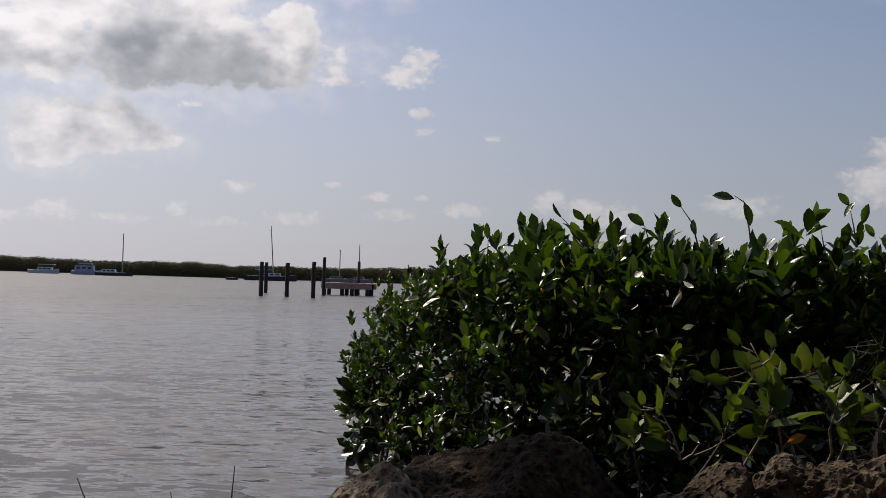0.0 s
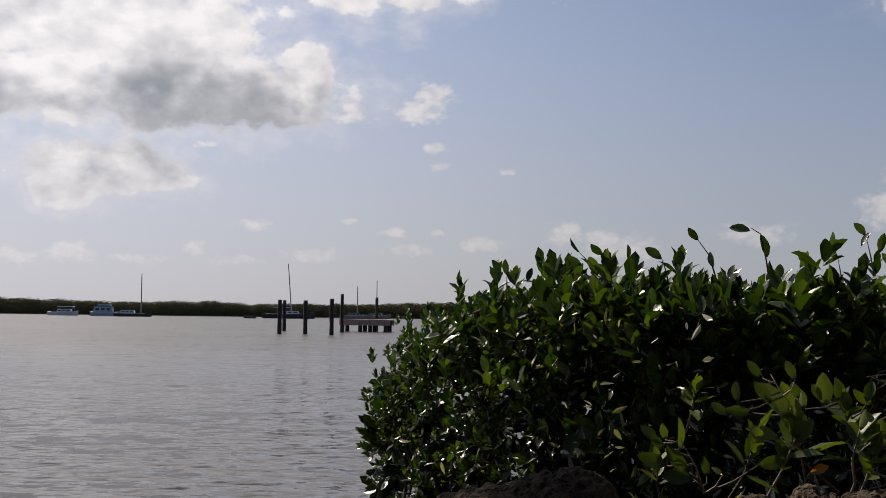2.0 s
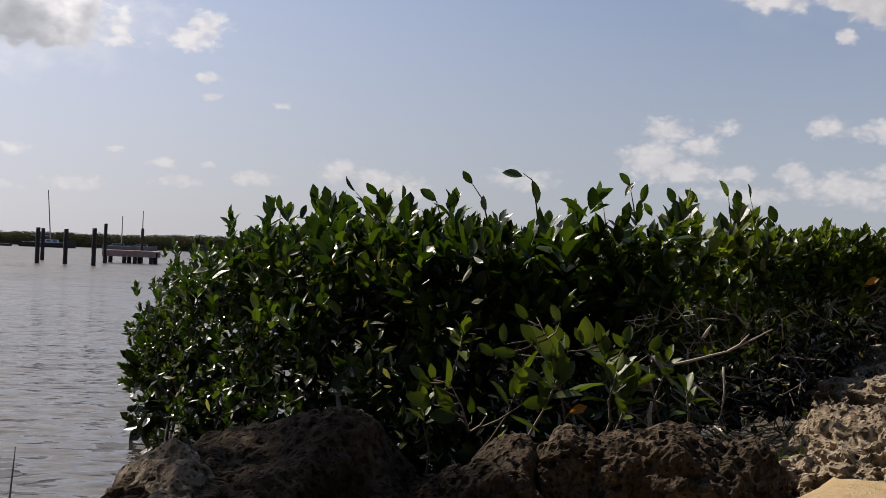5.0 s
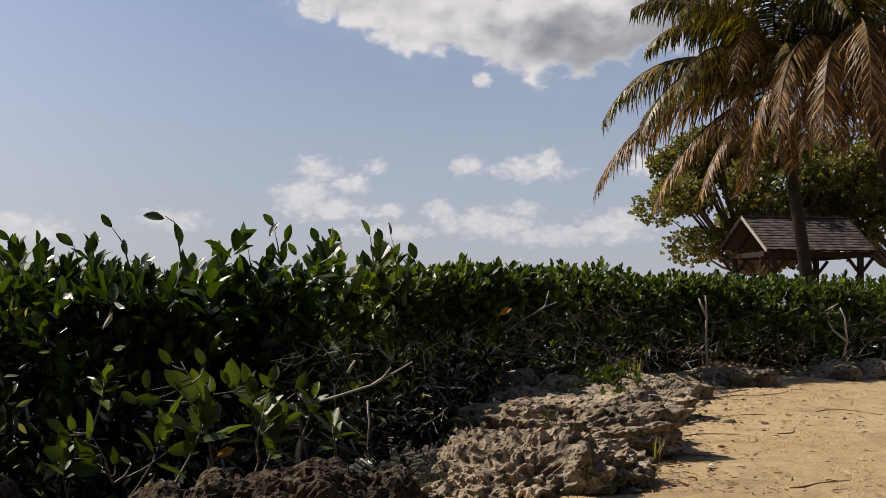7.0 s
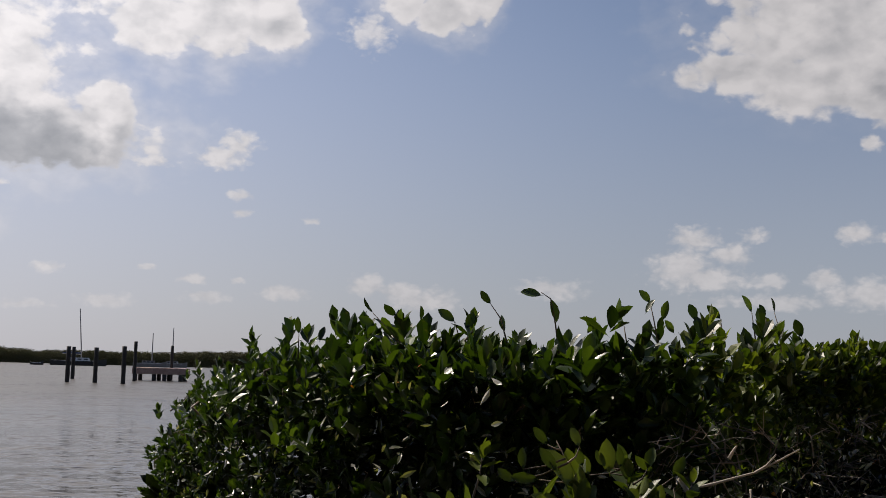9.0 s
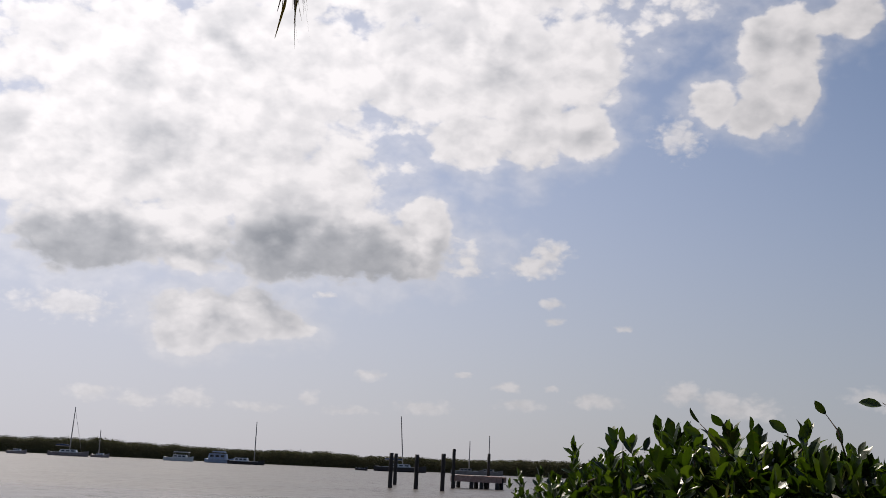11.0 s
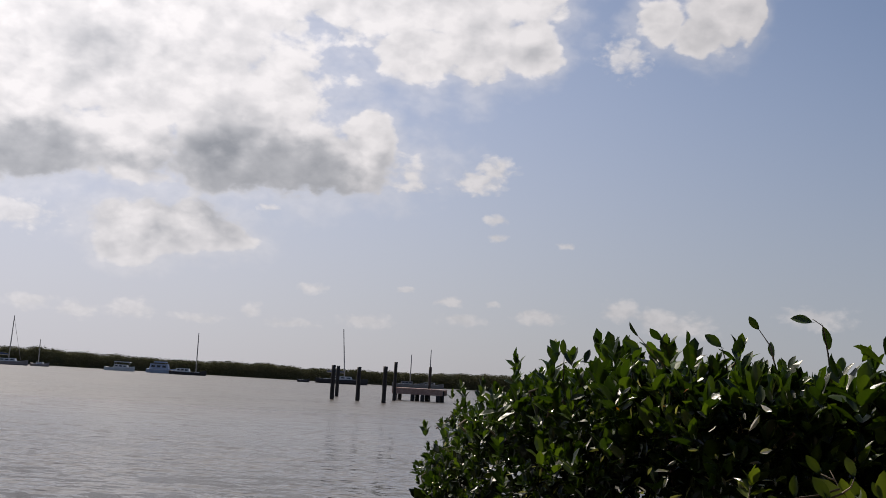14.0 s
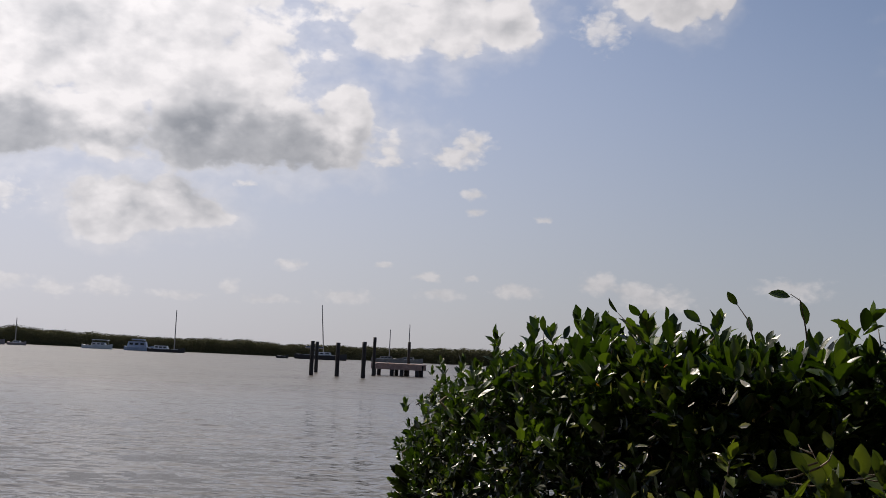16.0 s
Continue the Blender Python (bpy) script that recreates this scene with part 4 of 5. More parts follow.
for pts in ([(12.2, 1.2), (11.8, 2.6), (11.3, 3.3)], [(14.6, 1.0), (14.4, 2.4), (14.15, 3.6), (13.7, 3.9)], [(24.7, 1.3), (24.6, 2.4), (24.4, 3.1)], [(7.3, 1.0), (6.4, 2.0), (5.7, 2.7)], [(19.2, 1.4), (19.0, 2.6), (18.8, 3.5)],
            [(2.2, 0.4), (2.2, 1.0), (2.2, 1.6)], [(24.2, 1.4), (24.1, 2.2), (24.0, 2.9)], [(23.6, 1.6), (23.5, 2.4), (23.4, 3.1)], [(9.9, 1.2), (9.8, 1.8), (9.6, 2.4)], [(17.8, 1.2), (17.7, 1.8), (17.6, 2.4)], [(22.2, 1.5), (22.1, 2.2), (22.0, 2.8)]):
    sky_stem(pts, 0.25)
SKYLINE = [(1.8, 1.9, 0.085, 6), (5.6, 2.4, 0.085, 6), (6.9, 2.2, 0.085, 6), (9.0, 2.2, 0.085, 7), (10.6, 2.2, 0.08, 6), (16.4, 2.6, 0.09, 7), (19.3, 2.9, 0.085, 7), (21.4, 2.2, 0.08, 8), (25.3, 2.4, 0.075, 5), (15.0, 2.3, 0.085, 6), (12.8, 2.2, 0.08, 6)]
for az, el, s, c in SKYLINE:
    sprig(az, el, float(front(az)) + 0.28, s, c, lean=random.uniform(-14, 10))
FOREGROUND = [(9.4, -6.2, 3.3, 0.085, 5), (17.6, -3.1, 3.5, 0.10, 6), (21.0, -3.8, 3.6, 0.085, 6), (11.2, -2.8, 3.7, 0.085, 6), (15.2, -3.6, 3.35, 0.13, 5), (14.4, -4.6, 3.3, 0.13, 4), (16.2, -4.6, 3.3, 0.12, 4),
              (18.8, -4.2, 3.4, 0.11, 4), (19.5, -5.3, 3.4, 0.10, 4), (21.6, -5.0, 3.5, 0.09, 4)]
for az, el, d, s, c in FOREGROUND:
    sprig(az, el, d, s, c + 2, lean=random.uniform(-22, 22), key="young", stem=0.15, spread=(15, 80))
# broad leaves of the young shoots in front of the shrub, from foot to tip
SHOOT_1 = [(15.04, -6.00, 13.48, -5.46), (15.39, -5.12, 14.20, -3.34), (15.55, -5.86, 15.79, -4.09), (14.65, -4.38, 13.84, -3.34), (14.20, -3.19, 13.53, -2.38), (13.09, -4.36, 13.01, -3.33), (12.71, -4.94, 11.85, -4.41), (15.69, -3.23, 15.28, -2.34), (15.85, -4.12, 15.54, -3.32), (13.79, -4.81, 12.49, -4.71)]
SHOOT_2 = [(17.07, -4.40, 16.90, -2.83), (16.88, -4.13, 16.42, -3.38), (17.59, -4.13, 17.50, -3.18), (17.96, -4.58, 17.95, -3.69), (19.08, -4.26, 18.20, -3.59), (18.81, -4.14, 19.07, -3.14), (16.12, -4.54, 15.84, -3.57), (19.98, -4.49, 20.50, -3.52)]
SHOOT_3 = [(19.25, -5.90, 19.46, -4.83), (19.02, -5.78, 17.87, -5.07), (19.32, -6.00, 20.32, -5.43), (18.95, -6.05, 19.05, -7.20), (19.24, -5.60, 18.78, -4.56)]
SHOOT_4 = [(9.83, -7.40, 8.47, -6.91), (10.87, -7.66, 9.81, -6.46), (11.06, -7.95, 9.59, -7.87), (9.73, -6.63, 9.07, -5.94), (9.42, -6.33, 8.62, -5.54), (9.78, -6.20, 9.61, -5.43), (10.40, -6.70, 10.47, -5.11), (11.69, -7.80, 11.56, -6.87), (12.40, -7.75, 11.90, -7.38), (14.04, -7.21, 15.34, -6.88)]
for shoot, away in ((SHOOT_1, -0.52), (SHOOT_2, -0.45), (SHOOT_3, -0.55), (SHOOT_4, -0.60)):
    for row in shoot:
        single_leaf(*row, away, "young")
SHOOT_STEMS = [([(16.2, -8.2), (15.9, -6.4), (15.5, -4.6), (14.6, -3.0)], -0.5, SHOOT_1), ([(19.0, -7.4), (18.4, -5.4), (17.4, -3.4)], -0.43, SHOOT_2), ([(20.6, -7.6), (20.2, -6.2), (20.0, -5.0)], -0.53, SHOOT_3),
               ([(11.6, -8.6), (11.2, -7.4), (10.5, -6.2)], -0.58, SHOOT_4)]
for pts, away, shoot in SHOOT_STEMS:
    sky_stem(pts, away)
    for az, el, _, _ in shoot:          # side twig from the stem to each leaf
        t, foot = min((math.hypot(px - az, py - el + 0.5), (px, py)) for (x0, y0), (x1, y1) in zip(pts, pts[1:]) for k in range(9) for px, py in [(x0 + (x1 - x0) * k / 8, y0 + (y1 - y0) * k / 8)])
        if t > 0.15:
            sky_stem([foot, ((foot[0] + az) / 2 + 0.1, (foot[1] + el) / 2 - 0.08), (az, el)], away)


def dry_twigs():
    """Tangle of bare twigs low in the thicket, where few leaves grow."""
    rng = np.random.default_rng(77)
    sets = {}
    for i in range(1500):
        low = i < 450
        az = rng.uniform(19, 31) if low else rng.uniform(30, 50)
        d = float(front(az)) + (rng.uniform(-0.34, 0.15) if low else rng.uniform(-0.15, 0.3))
        z = rng.uniform(0.42, 0.95) if low else rng.uniform(0.5, 1.05)
        k = int(owner(az))
        a = Vector(rng.normal(0, 1, 3))
        a.z = abs(a.z) * 0.7 + 0.1
        a = a.normalized() * (rng.uniform(0.02, 0.10) if low else rng.uniform(0.03, 0.15))
        p = P(az, d, z) - SHRUBS[k].location
        r = rng.uniform(0.0012, 0.0030) * (1 if low else 1.7)
        q = p + Vector(rng.normal(0, 0.25, 3)) * a.length
        g = sets.setdefault((k, i % 6 == 0), Geo()).tube([p - a, q, p + a * 0.9], [r * 1.2, r, r * 0.5], 4, False)
        if i % 3 == 0:
            g.tube([q, q + a * 0.4 + Vector(rng.normal(0, 0.4, 3)) * a.length], [r * 0.8, r * 0.4], 4, False)
    for (k, pale), g in sets.items():
        part("dry_twig_tangle", g, DEADWOOD if pale else TWIG, SHRUBS[k], "bare pale twigs" if pale else "bare brown twigs", smooth=True, kind="stuff")


dry_twigs()


def small_leaves():
    """Small stray leaves on bare twigs in the dark lower part of the thicket; the pale ones stand in for glints."""
    rng = np.random.default_rng(91)
    n = 3000
    az = np.concatenate([rng.uniform(-4, 14, 1100), rng.uniform(13, 32, 1900)])
    u = rng.uniform(0, 1, n)
    z = np.where(az < 3, 0.05, np.where(az < 24, 0.38, 0.58)) + u * np.where(az < 13, 0.75, 0.42)
    d = front(az) + rng.uniform(-0.12, 0.30, n) - np.where(az > 13, 0.28, 0.12) * np.where(az > 5, 1 - u, 0)
    a = np.radians(az)
    pos = np.stack([d * np.sin(a), d * np.cos(a), z], -1)
    al = rng.normal(size=(n, 3)) + np.array([0, 0, 0.3])
    up = rng.normal(size=(n, 3)) + np.array([-0.25, -0.1, 0.5])
    ln = 0.016 + 0.046 * rng.uniform(0, 1, n) ** 1.8
    keep = az > -3.7 + 2.0 * (1 - u)
    az, pos, al, up, ln = az[keep], pos[keep], al[keep], up[keep], ln[keep]
    own = owner(az)
    for k in range(6):
        s = own == k
        if s.any():
            g = Geo()
            add_leaves(g, pos[s] - np.array(SHRUBS[k].location), al[s], up[s], ln[s], 0.6)
            part("small_foliage", g, LEAF_SMALL, SHRUBS[k], "small grey-green leaves on bare twigs, some coloured pale as glints", kind="stuff")


small_leaves()

# ---- palms ----


def frond(parent, crown, az, rise, length, droop, mat, rng, leaflets=150, ragged=0.0, label="", slim=1.0, feather=0.29, loose=0.42):
    """One feather frond: an arching rib with hanging leaflets at both sides."""
    g = Geo()
    p, d = Vector(crown), toward(az, rise)
    pts = [p.copy()]
    steps = 16
    for i in range(steps):
        d = (d + Vector((0, 0, -droop / steps)) * (0.5 + 1.1 * i / steps)).normalized()
        p = p + d * (length / steps)
        pts.append(p.copy())
    g.tube(pts, [0.035 - 0.031 * i / steps for i in range(steps + 1)], 5)
    for i in range(leaflets):
        t = 0.14 + 0.85 * i / leaflets
        k = min(int(t * steps), steps - 1)
        q = pts[k].lerp(pts[k + 1], t * steps - k)
        f = (pts[k + 1] - pts[k]).normalized()
        s = f.cross(Vector((0, 0, 1)))
        s = s.normalized() if s.length > 0.05 else toward(az + 90)
        ln = length * feather * (0.35 + 0.65 * math.sin(math.pi * min(1.0, t * 0.86 + 0.13))) * rng.uniform(0.4, 1.2)
        for side in (-1, 1):
            if rng.random() < ragged:
                continue
            out = s * side * rng.uniform(0.4, 0.8) + f * rng.uniform(0.3, 0.6) + Vector((0, 0, -0.5))
            tip_d = out * 0.35 + Vector((0, 0, -1.0)) + Vector(rng.normal(0, loose, 3))
            out, tip_d = out.normalized(), tip_d.normalized()
            m1 = q + out * ln * 0.4
            m2 = m1 + (out + tip_d).normalized() * ln * 0.3
            e = m2 + tip_d * ln * 0.35
            w = f * 0.025 * slim
            wd = [w * 0.6, w * 1.2, w, w * 0.15]
            v = []
            for c, ww in zip((q, m1, m2, e), wd):
                v += [tuple(c - ww), tuple(c + ww)]
            g.put(v, [(0, 1, 3, 2), (2, 3, 5, 4), (4, 5, 7, 6)])
    return part("frond", g, mat, parent, label)


def palm(at, crown, fronds, seed, label, bow=0.6, slim=1.0, radius=(0.145, 0.10), feather=0.29, loose=0.42):
    """at: foot; crown: the top of the trunk; fronds: rows of bearing, rise, length, droop, dry."""
    rng = np.random.default_rng(seed)
    root = thing("palm_tree", label, "palm", at, group="shore palms")
    top_p = Vector(crown) - Vector(at)
    g = Geo()
    n = 48
    side = Vector((top_p.x, top_p.y, 0))
    pts, rad = [], []
    for i in range(n + 1):
        t = i / n
        pts.append(side * (t ** (1 + bow)) + Vector((0, 0, -0.15 + (top_p.z + 0.15) * t)))
        rad.append((radius[0] + (radius[1] - radius[0]) * t) * (1.0 + 0.05 * (i % 2)) * (1 + 0.5 * max(0, 0.06 - t) / 0.06))
    g.tube(pts, rad, 12)
    part("trunk", g, PALM_BARK, root, "ringed grey-brown trunk", smooth=True)
    g = Geo()
    for i in range(14):
        a = rng.uniform(0, 360)
        g.tube([top_p + Vector((0, 0, -0.25)), top_p + toward(a, 35) * 0.3, top_p + toward(a, 10) * 0.55], [0.09, 0.06, 0.03], 5)
    part("crown_base", g, PALM_BARK, root, "fibrous leaf bases", smooth=True)
    for az, rise, ln, dr, dry in fronds:
        frond(root, top_p + Vector((0, 0, 0.05)), az, rise, ln, dr, FROND_DRY if dry else FROND_GREEN, rng, ragged=0.22 if dry else 0.06,
              label="dry brown frond" if dry else "green frond with yellowed tips", slim=slim, feather=feather, loose=loose)
    return root


ACROSS = -48.0      # bearing to the left across the view to the palms
PALM_CROWN = P(42.5, 28, 6.0)
palm(P(44.0, 28, 0.55), PALM_CROWN, [
    (ACROSS, 40, 4.8, 2.2, 0), (ACROSS + 2, 8, 5.1, 1.6, 1), (ACROSS - 12, -18, 4.1, 1.4, 1), (ACROSS - 35, -30, 3.4, 1.3, 1), (ACROSS - 60, -44, 2.8, 1.2, 1),
    (ACROSS, 64, 3.9, 2.4, 0), (ACROSS - 10, 64, 4.3, 1.9, 0), (ACROSS + 14, 70, 4.4, 1.9, 0), (ACROSS - 25, 76, 4.6, 1.8, 0), (ACROSS - 32, 30, 4.2, 2.2, 0), (ACROSS + 30, 36, 4.6, 2.0, 0),
    (ACROSS - 75, 50, 4.2, 2.6, 1), (ACROSS - 55, 62, 4.6, 2.4, 0), (ACROSS - 95, 40, 4.2, 2.4, 0), (ACROSS - 85, 70, 4.6, 2.2, 0), (ACROSS - 70, 20, 3.6, 2.2, 1), (ACROSS - 112, 60, 4.6, 2.4, 0), (ACROSS - 130, 44, 4.4, 2.2, 0), (ACROSS - 50, 44, 4.0, 2.4, 0),
    (ACROSS + 60, 50, 4.6, 2.2, 0), (ACROSS + 95, 45, 4.4, 2.2, 0), (ACROSS + 130, 50, 4.6, 2.2, 0), (ACROSS + 170, 50, 4.6, 2.4, 0), (ACROSS - 155, 36, 4.4, 2.2, 1), (ACROSS + 160, 10, 4.0, 2.0, 1), (ACROSS - 100, -30, 2.8, 1.2, 1), (ACROSS + 60, -30, 3.0, 1.2, 1)],
    3, "leaning coconut palm with many dry brown fronds", bow=0.2, slim=0.8, radius=(0.15, 0.12), feather=0.22, loose=0.2)
palm(P(48.9, 27, 0.55), P(45.7, 26.5, 6.25), [
    (ACROSS, 40, 3.4, 3.2, 0), (ACROSS - 30, 20, 3.6, 3.2, 1), (ACROSS - 55, 40, 4.0, 3.8, 1), (ACROSS - 75, 30, 4.0, 3.6, 1), (ACROSS - 95, 48, 4.2, 4.0, 1), (ACROSS - 115, 36, 4.0, 3.6, 1), (ACROSS - 135, 50, 4.2, 3.8, 1),
    (ACROSS - 150, 20, 3.8, 3.0, 1), (ACROSS - 105, 0, 3.2, 2.6, 1), (ACROSS - 60, -10, 3.0, 2.0, 1), (ACROSS - 20, -25, 2.8, 1.6, 1), (ACROSS - 80, -30, 2.8, 1.4, 1), (ACROSS - 125, -20, 3.0, 1.6, 1), (ACROSS + 170, 10, 3.4, 2.4, 1), (ACROSS + 40, -20, 2.8, 1.6, 1),
    (ACROSS - 165, 60, 4.6, 3.4, 0), (ACROSS + 160, 64, 4.6, 3.2, 0), (ACROSS - 20, 72, 4.4, 3.0, 0), (ACROSS - 60, 78, 4.8, 2.6, 0), (ACROSS - 100, 74, 4.8, 3.0, 0), (ACROSS - 140, 78, 4.8, 2.8, 0), (ACROSS + 60, 66, 4.6, 3.0, 0), (ACROSS + 110, 60, 4.6, 3.0, 0), (ACROSS + 20, 80, 4.6, 2.4, 0)],
    8, "coconut palm hung with a skirt of dry brown fronds", bow=0.35, slim=0.8, feather=0.24, loose=0.24)

# palm that leans out over the water beside the camera: one frond hangs into the view, unseen ones are added to shade
# the shore rocks
palm(P(-78, 2.9, 0.5), P(-42, 4.3, 5.2), [
    (66, -11, 3.4, 2.3, 0), (-10, 24, 4.4, 0.9, 0), (-3, 20, 4.6, 0.9, 0), (4, 26, 4.6, 0.9, 0), (9, 18, 4.4, 0.9, 0),
    (-60, 30, 3.6, 1.4, 0), (-100, 30, 3.5, 1.4, 0), (-150, 35, 3.5, 1.4, 0), (150, 30, 3.4, 1.4, 0), (-40, 60, 3.4, 1.4, 0), (110, 40, 3.2, 1.3, 0)],
    14, "tall coconut palm leaning over the shore", bow=0.5, slim=0.6, feather=0.20, loose=0.2)

# ---- broadleaf tree behind the shelter ----


def broadleaf(at, rx, ry, z0, z1, leaves, seed, label="spreading green shade tree behind the picnic shelter", size=0.2):
    rng = np.random.default_rng(seed)
    root = thing("broadleaf_tree", label, "tree", at, group="shade trees")
    g = Geo()
    mid = (z0 + z1) / 2
    g.tube([(0, 0, -0.2), (0.15, 0.1, 1.0), (0.1, -0.1, 2.2), (0.3, 0, mid + 0.8)], [0.32, 0.25, 0.2, 0.1], 9)
    centres = []
    for i in range(70 if leaves > 20000 else 34):
        a, r = rng.uniform(0, 2 * math.pi), math.sqrt(rng.uniform(0.02, 1))
        h = rng.uniform(-0.95, 1)
        k = math.sqrt(max(0.05, 1 - h * h * 0.8))
        c = Vector((rx * r * k * math.cos(a), ry * r * k * math.sin(a), mid + h * (z1 - z0) / 2))
        centres.append(c)
        g.tube([(0.1, -0.1, 1.6), c * 0.5 + Vector((0, 0, 0.6)), c], [0.09, 0.05, 0.015], 5)
    part("trunk", g, BARK, root, "dark forked trunk and limbs", smooth=True)
    g = Geo()
    per = leaves // len(centres) // 6
    for c in centres:
        r = rng.uniform(0.6, 1.15)
        foot = np.array(c) + unit(rng.normal(size=(per, 3))) * (r * rng.uniform(0.35, 1.0, per) ** 0.6)[:, None] * np.array([1, 1, 0.7])
        ax = unit(foot - np.array(c)) + np.array([0, 0, 0.5]) + 0.4 * rng.normal(size=(per, 3))
        add_leaves(g, *shoots(rng, foot, ax, size * rng.uniform(0.7, 1.2, per), 6), 1.5)
    part("crown", g, LEAF_TREE, root, "open crown of olive green leaves", kind="stuff")
    return root


broadleaf(P(41.4, 47, 0.55), 4.4, 3.4, 2.3, 6.8, 100000, 4, size=0.14)
broadleaf(P(48.0, 50, 0.55), 4.8, 3.5, 2.6, 7.6, 70000, 9, size=0.15)
broadleaf(P(48.6, 38, 0.55), 3.4, 2.6, 5.6, 11.0, 16000, 12, "tall thin-leaved tree behind the palms", 0.14)

# unseen trees added behind the camera to hold sky light off the shrubs
for az, d, rx, z1, seed in ((180, 7.5, 3.2, 7.5, 21), (140, 8.5, 3.4, 8.0, 22), (-145, 7.5, 3.2, 7.5, 23), (108, 11, 3.4, 8.0, 24), (-108, 11, 3.4, 7.0, 25), (165, 13, 4.0, 9.0, 26)):
    broadleaf(P(az, d, 0.5), rx, rx, 0.6, z1, 9000, seed, "dense green tree added unseen behind the camera to block sky light", 0.36)

# ---- picnic shelter ----


def shelter():
    corner = P(42.0, 40, 0)
    turn = -42.0 + 24.0
    root = thing("picnic_shelter", "small open picnic shelter with a weathered shingle roof", "shelter", (corner.x, corner.y, 0.55), turn)
    L, W, eave, ridge = 3.75, 4.0, 2.32, 3.5      # heights over its own ground
    back = 2.5
    half = W / 2
    post_h = 2.15
    for u in (0.35, L - 0.35):
        for v in (0.35, W - 0.45):
            g = Geo().box((u, v, post_h / 2), (0.17, 0.17, post_h))
            post = part("post", g, TIMBER, root)
            for du in (-1, 1):
                g = Geo().beam((u, v, 1.55), (u + du * 0.45, v, 2.1), 0.09, 0.09)
                part("brace", g, TIMBER, post)
    for v in (0.35, W - 0.45):
        part("beam", Geo().box((L / 2, v, 2.2), (L, 0.12, 0.17)), TIMBER, root)
    for u in (0.12, L - 0.12):
        part("tie_beam", Geo().box((u, W / 2, 2.2), (0.1, W - 0.5, 0.16)), TIMBER, root)
    for k in range(7):
        u = 0.08 + (L - 0.16) * k / 6
        g = Geo().beam((u, 0.0, eave - 0.08), (u, half, ridge - 0.09), 0.05, 0.12)
        g.beam((u, half, ridge - 0.09), (u, W, back - 0.08), 0.05, 0.12)
        part("rafter", g, TIMBER, root)
    for v0, z0 in ((0.0, eave), (W, back)):
        slope = Vector((0, half - v0, ridge - z0))
        g = Geo()
        sheath = Geo().put([(0, v0, z0 - 0.02), (L, v0, z0 - 0.02), (L, half, ridge - 0.02), (0, half, ridge - 0.02),
                            (0, v0, z0), (L, v0, z0), (L, half, ridge), (0, half, ridge)],
                           [(0, 1, 2, 3), (7, 6, 5, 4), (0, 4, 5, 1), (1, 5, 6, 2), (2, 6, 7, 3), (3, 7, 4, 0)])
        panel = part("roof_slope", sheath, TIMBER, root, "plank sheathing")
        rows, cols = 12, 18
        nrm = Vector((0, -slope.z, slope.y)).normalized()
        if nrm.z < 0:
            nrm = -nrm
        for r in range(rows):
            for c in range(cols):
                t0, t1 = r / rows - 0.004, (r + 1.25) / rows
                t1 = min(t1, 1.0)
                x0 = (c + 0.5 * (r % 2) - 0.5) * L / (cols - 0.5) + random.uniform(-0.004, 0.004)
                x0, x1 = max(x0, -0.03), min(x0 + L / (cols - 0.5) - 0.008, L + 0.03)
                if x1 - x0 < 0.03:
                    continue
                lo = Vector((0, v0, z0)) + slope * (t0 + random.uniform(-0.008, 0.008)) + nrm * (0.034 + random.uniform(0, 0.008))
                hi = Vector((0, v0, z0)) + slope * t1 + nrm * 0.010
                dn = nrm * 0.016
                pts = [lo + Vector((x0, 0, 0)), lo + Vector((x1, 0, 0)), hi + Vector((x1, 0, 0)), hi + Vector((x0, 0, 0))]
                v = [tuple(q - dn) for q in pts] + [tuple(q) for q in pts]
                part("shingle", Geo().put(v, [(3, 2, 1, 0), (4, 5, 6, 7), (0, 1, 5, 4), (1, 2, 6, 5), (2, 3, 7, 6), (3, 0, 4, 7)]), SHINGLE, panel)
    part("ridge_cap", Geo().box((L / 2, half, ridge + 0.05), (L + 0.1, 0.16, 0.05)), SHINGLE, root)
    for u, m, lb in ((-0.05, TRIM, "pale weathered barge board"), (L + 0.05, TIMBER, "")):
        part("barge_board", Geo().beam((u, -0.02, eave - 0.03), (u, half, ridge + 0.01), 0.04, 0.10), m, root, lb)
        part("barge_board", Geo().beam((u, W + 0.02, back - 0.03), (u, half, ridge + 0.01), 0.04, 0.13), TIMBER, root)
    return root


shelter()


def picnic_table(at, turn):
    root = thing("picnic_table", "silvered wooden picnic table with benches beside the shelter", "table", at, turn)
    for k in range(5):
        part("plank", Geo().box((0, -0.32 + 0.16 * k, 0.75), (2.2, 0.145, 0.045)), TABLE, root)
    for s in (-1, 1):
        bench = part("bench", Geo().box((0, s * 0.75, 0.45), (2.2, 0.26, 0.045)), TABLE, root)
        for x in (-0.8, 0.8):
            part("leg", Geo().beam((x, s * 0.62, 0.0), (x, s * 0.22, 0.73), 0.09, 0.05), TABLE, root)
    for x in (-0.8, 0.8):
        part("crossbar", Geo().box((x + 0.06, 0, 0.40), (0.045, 1.6, 0.10)), TABLE, root)
    return root


picnic_table(P(46.6, 37.0, 0.55), -35)

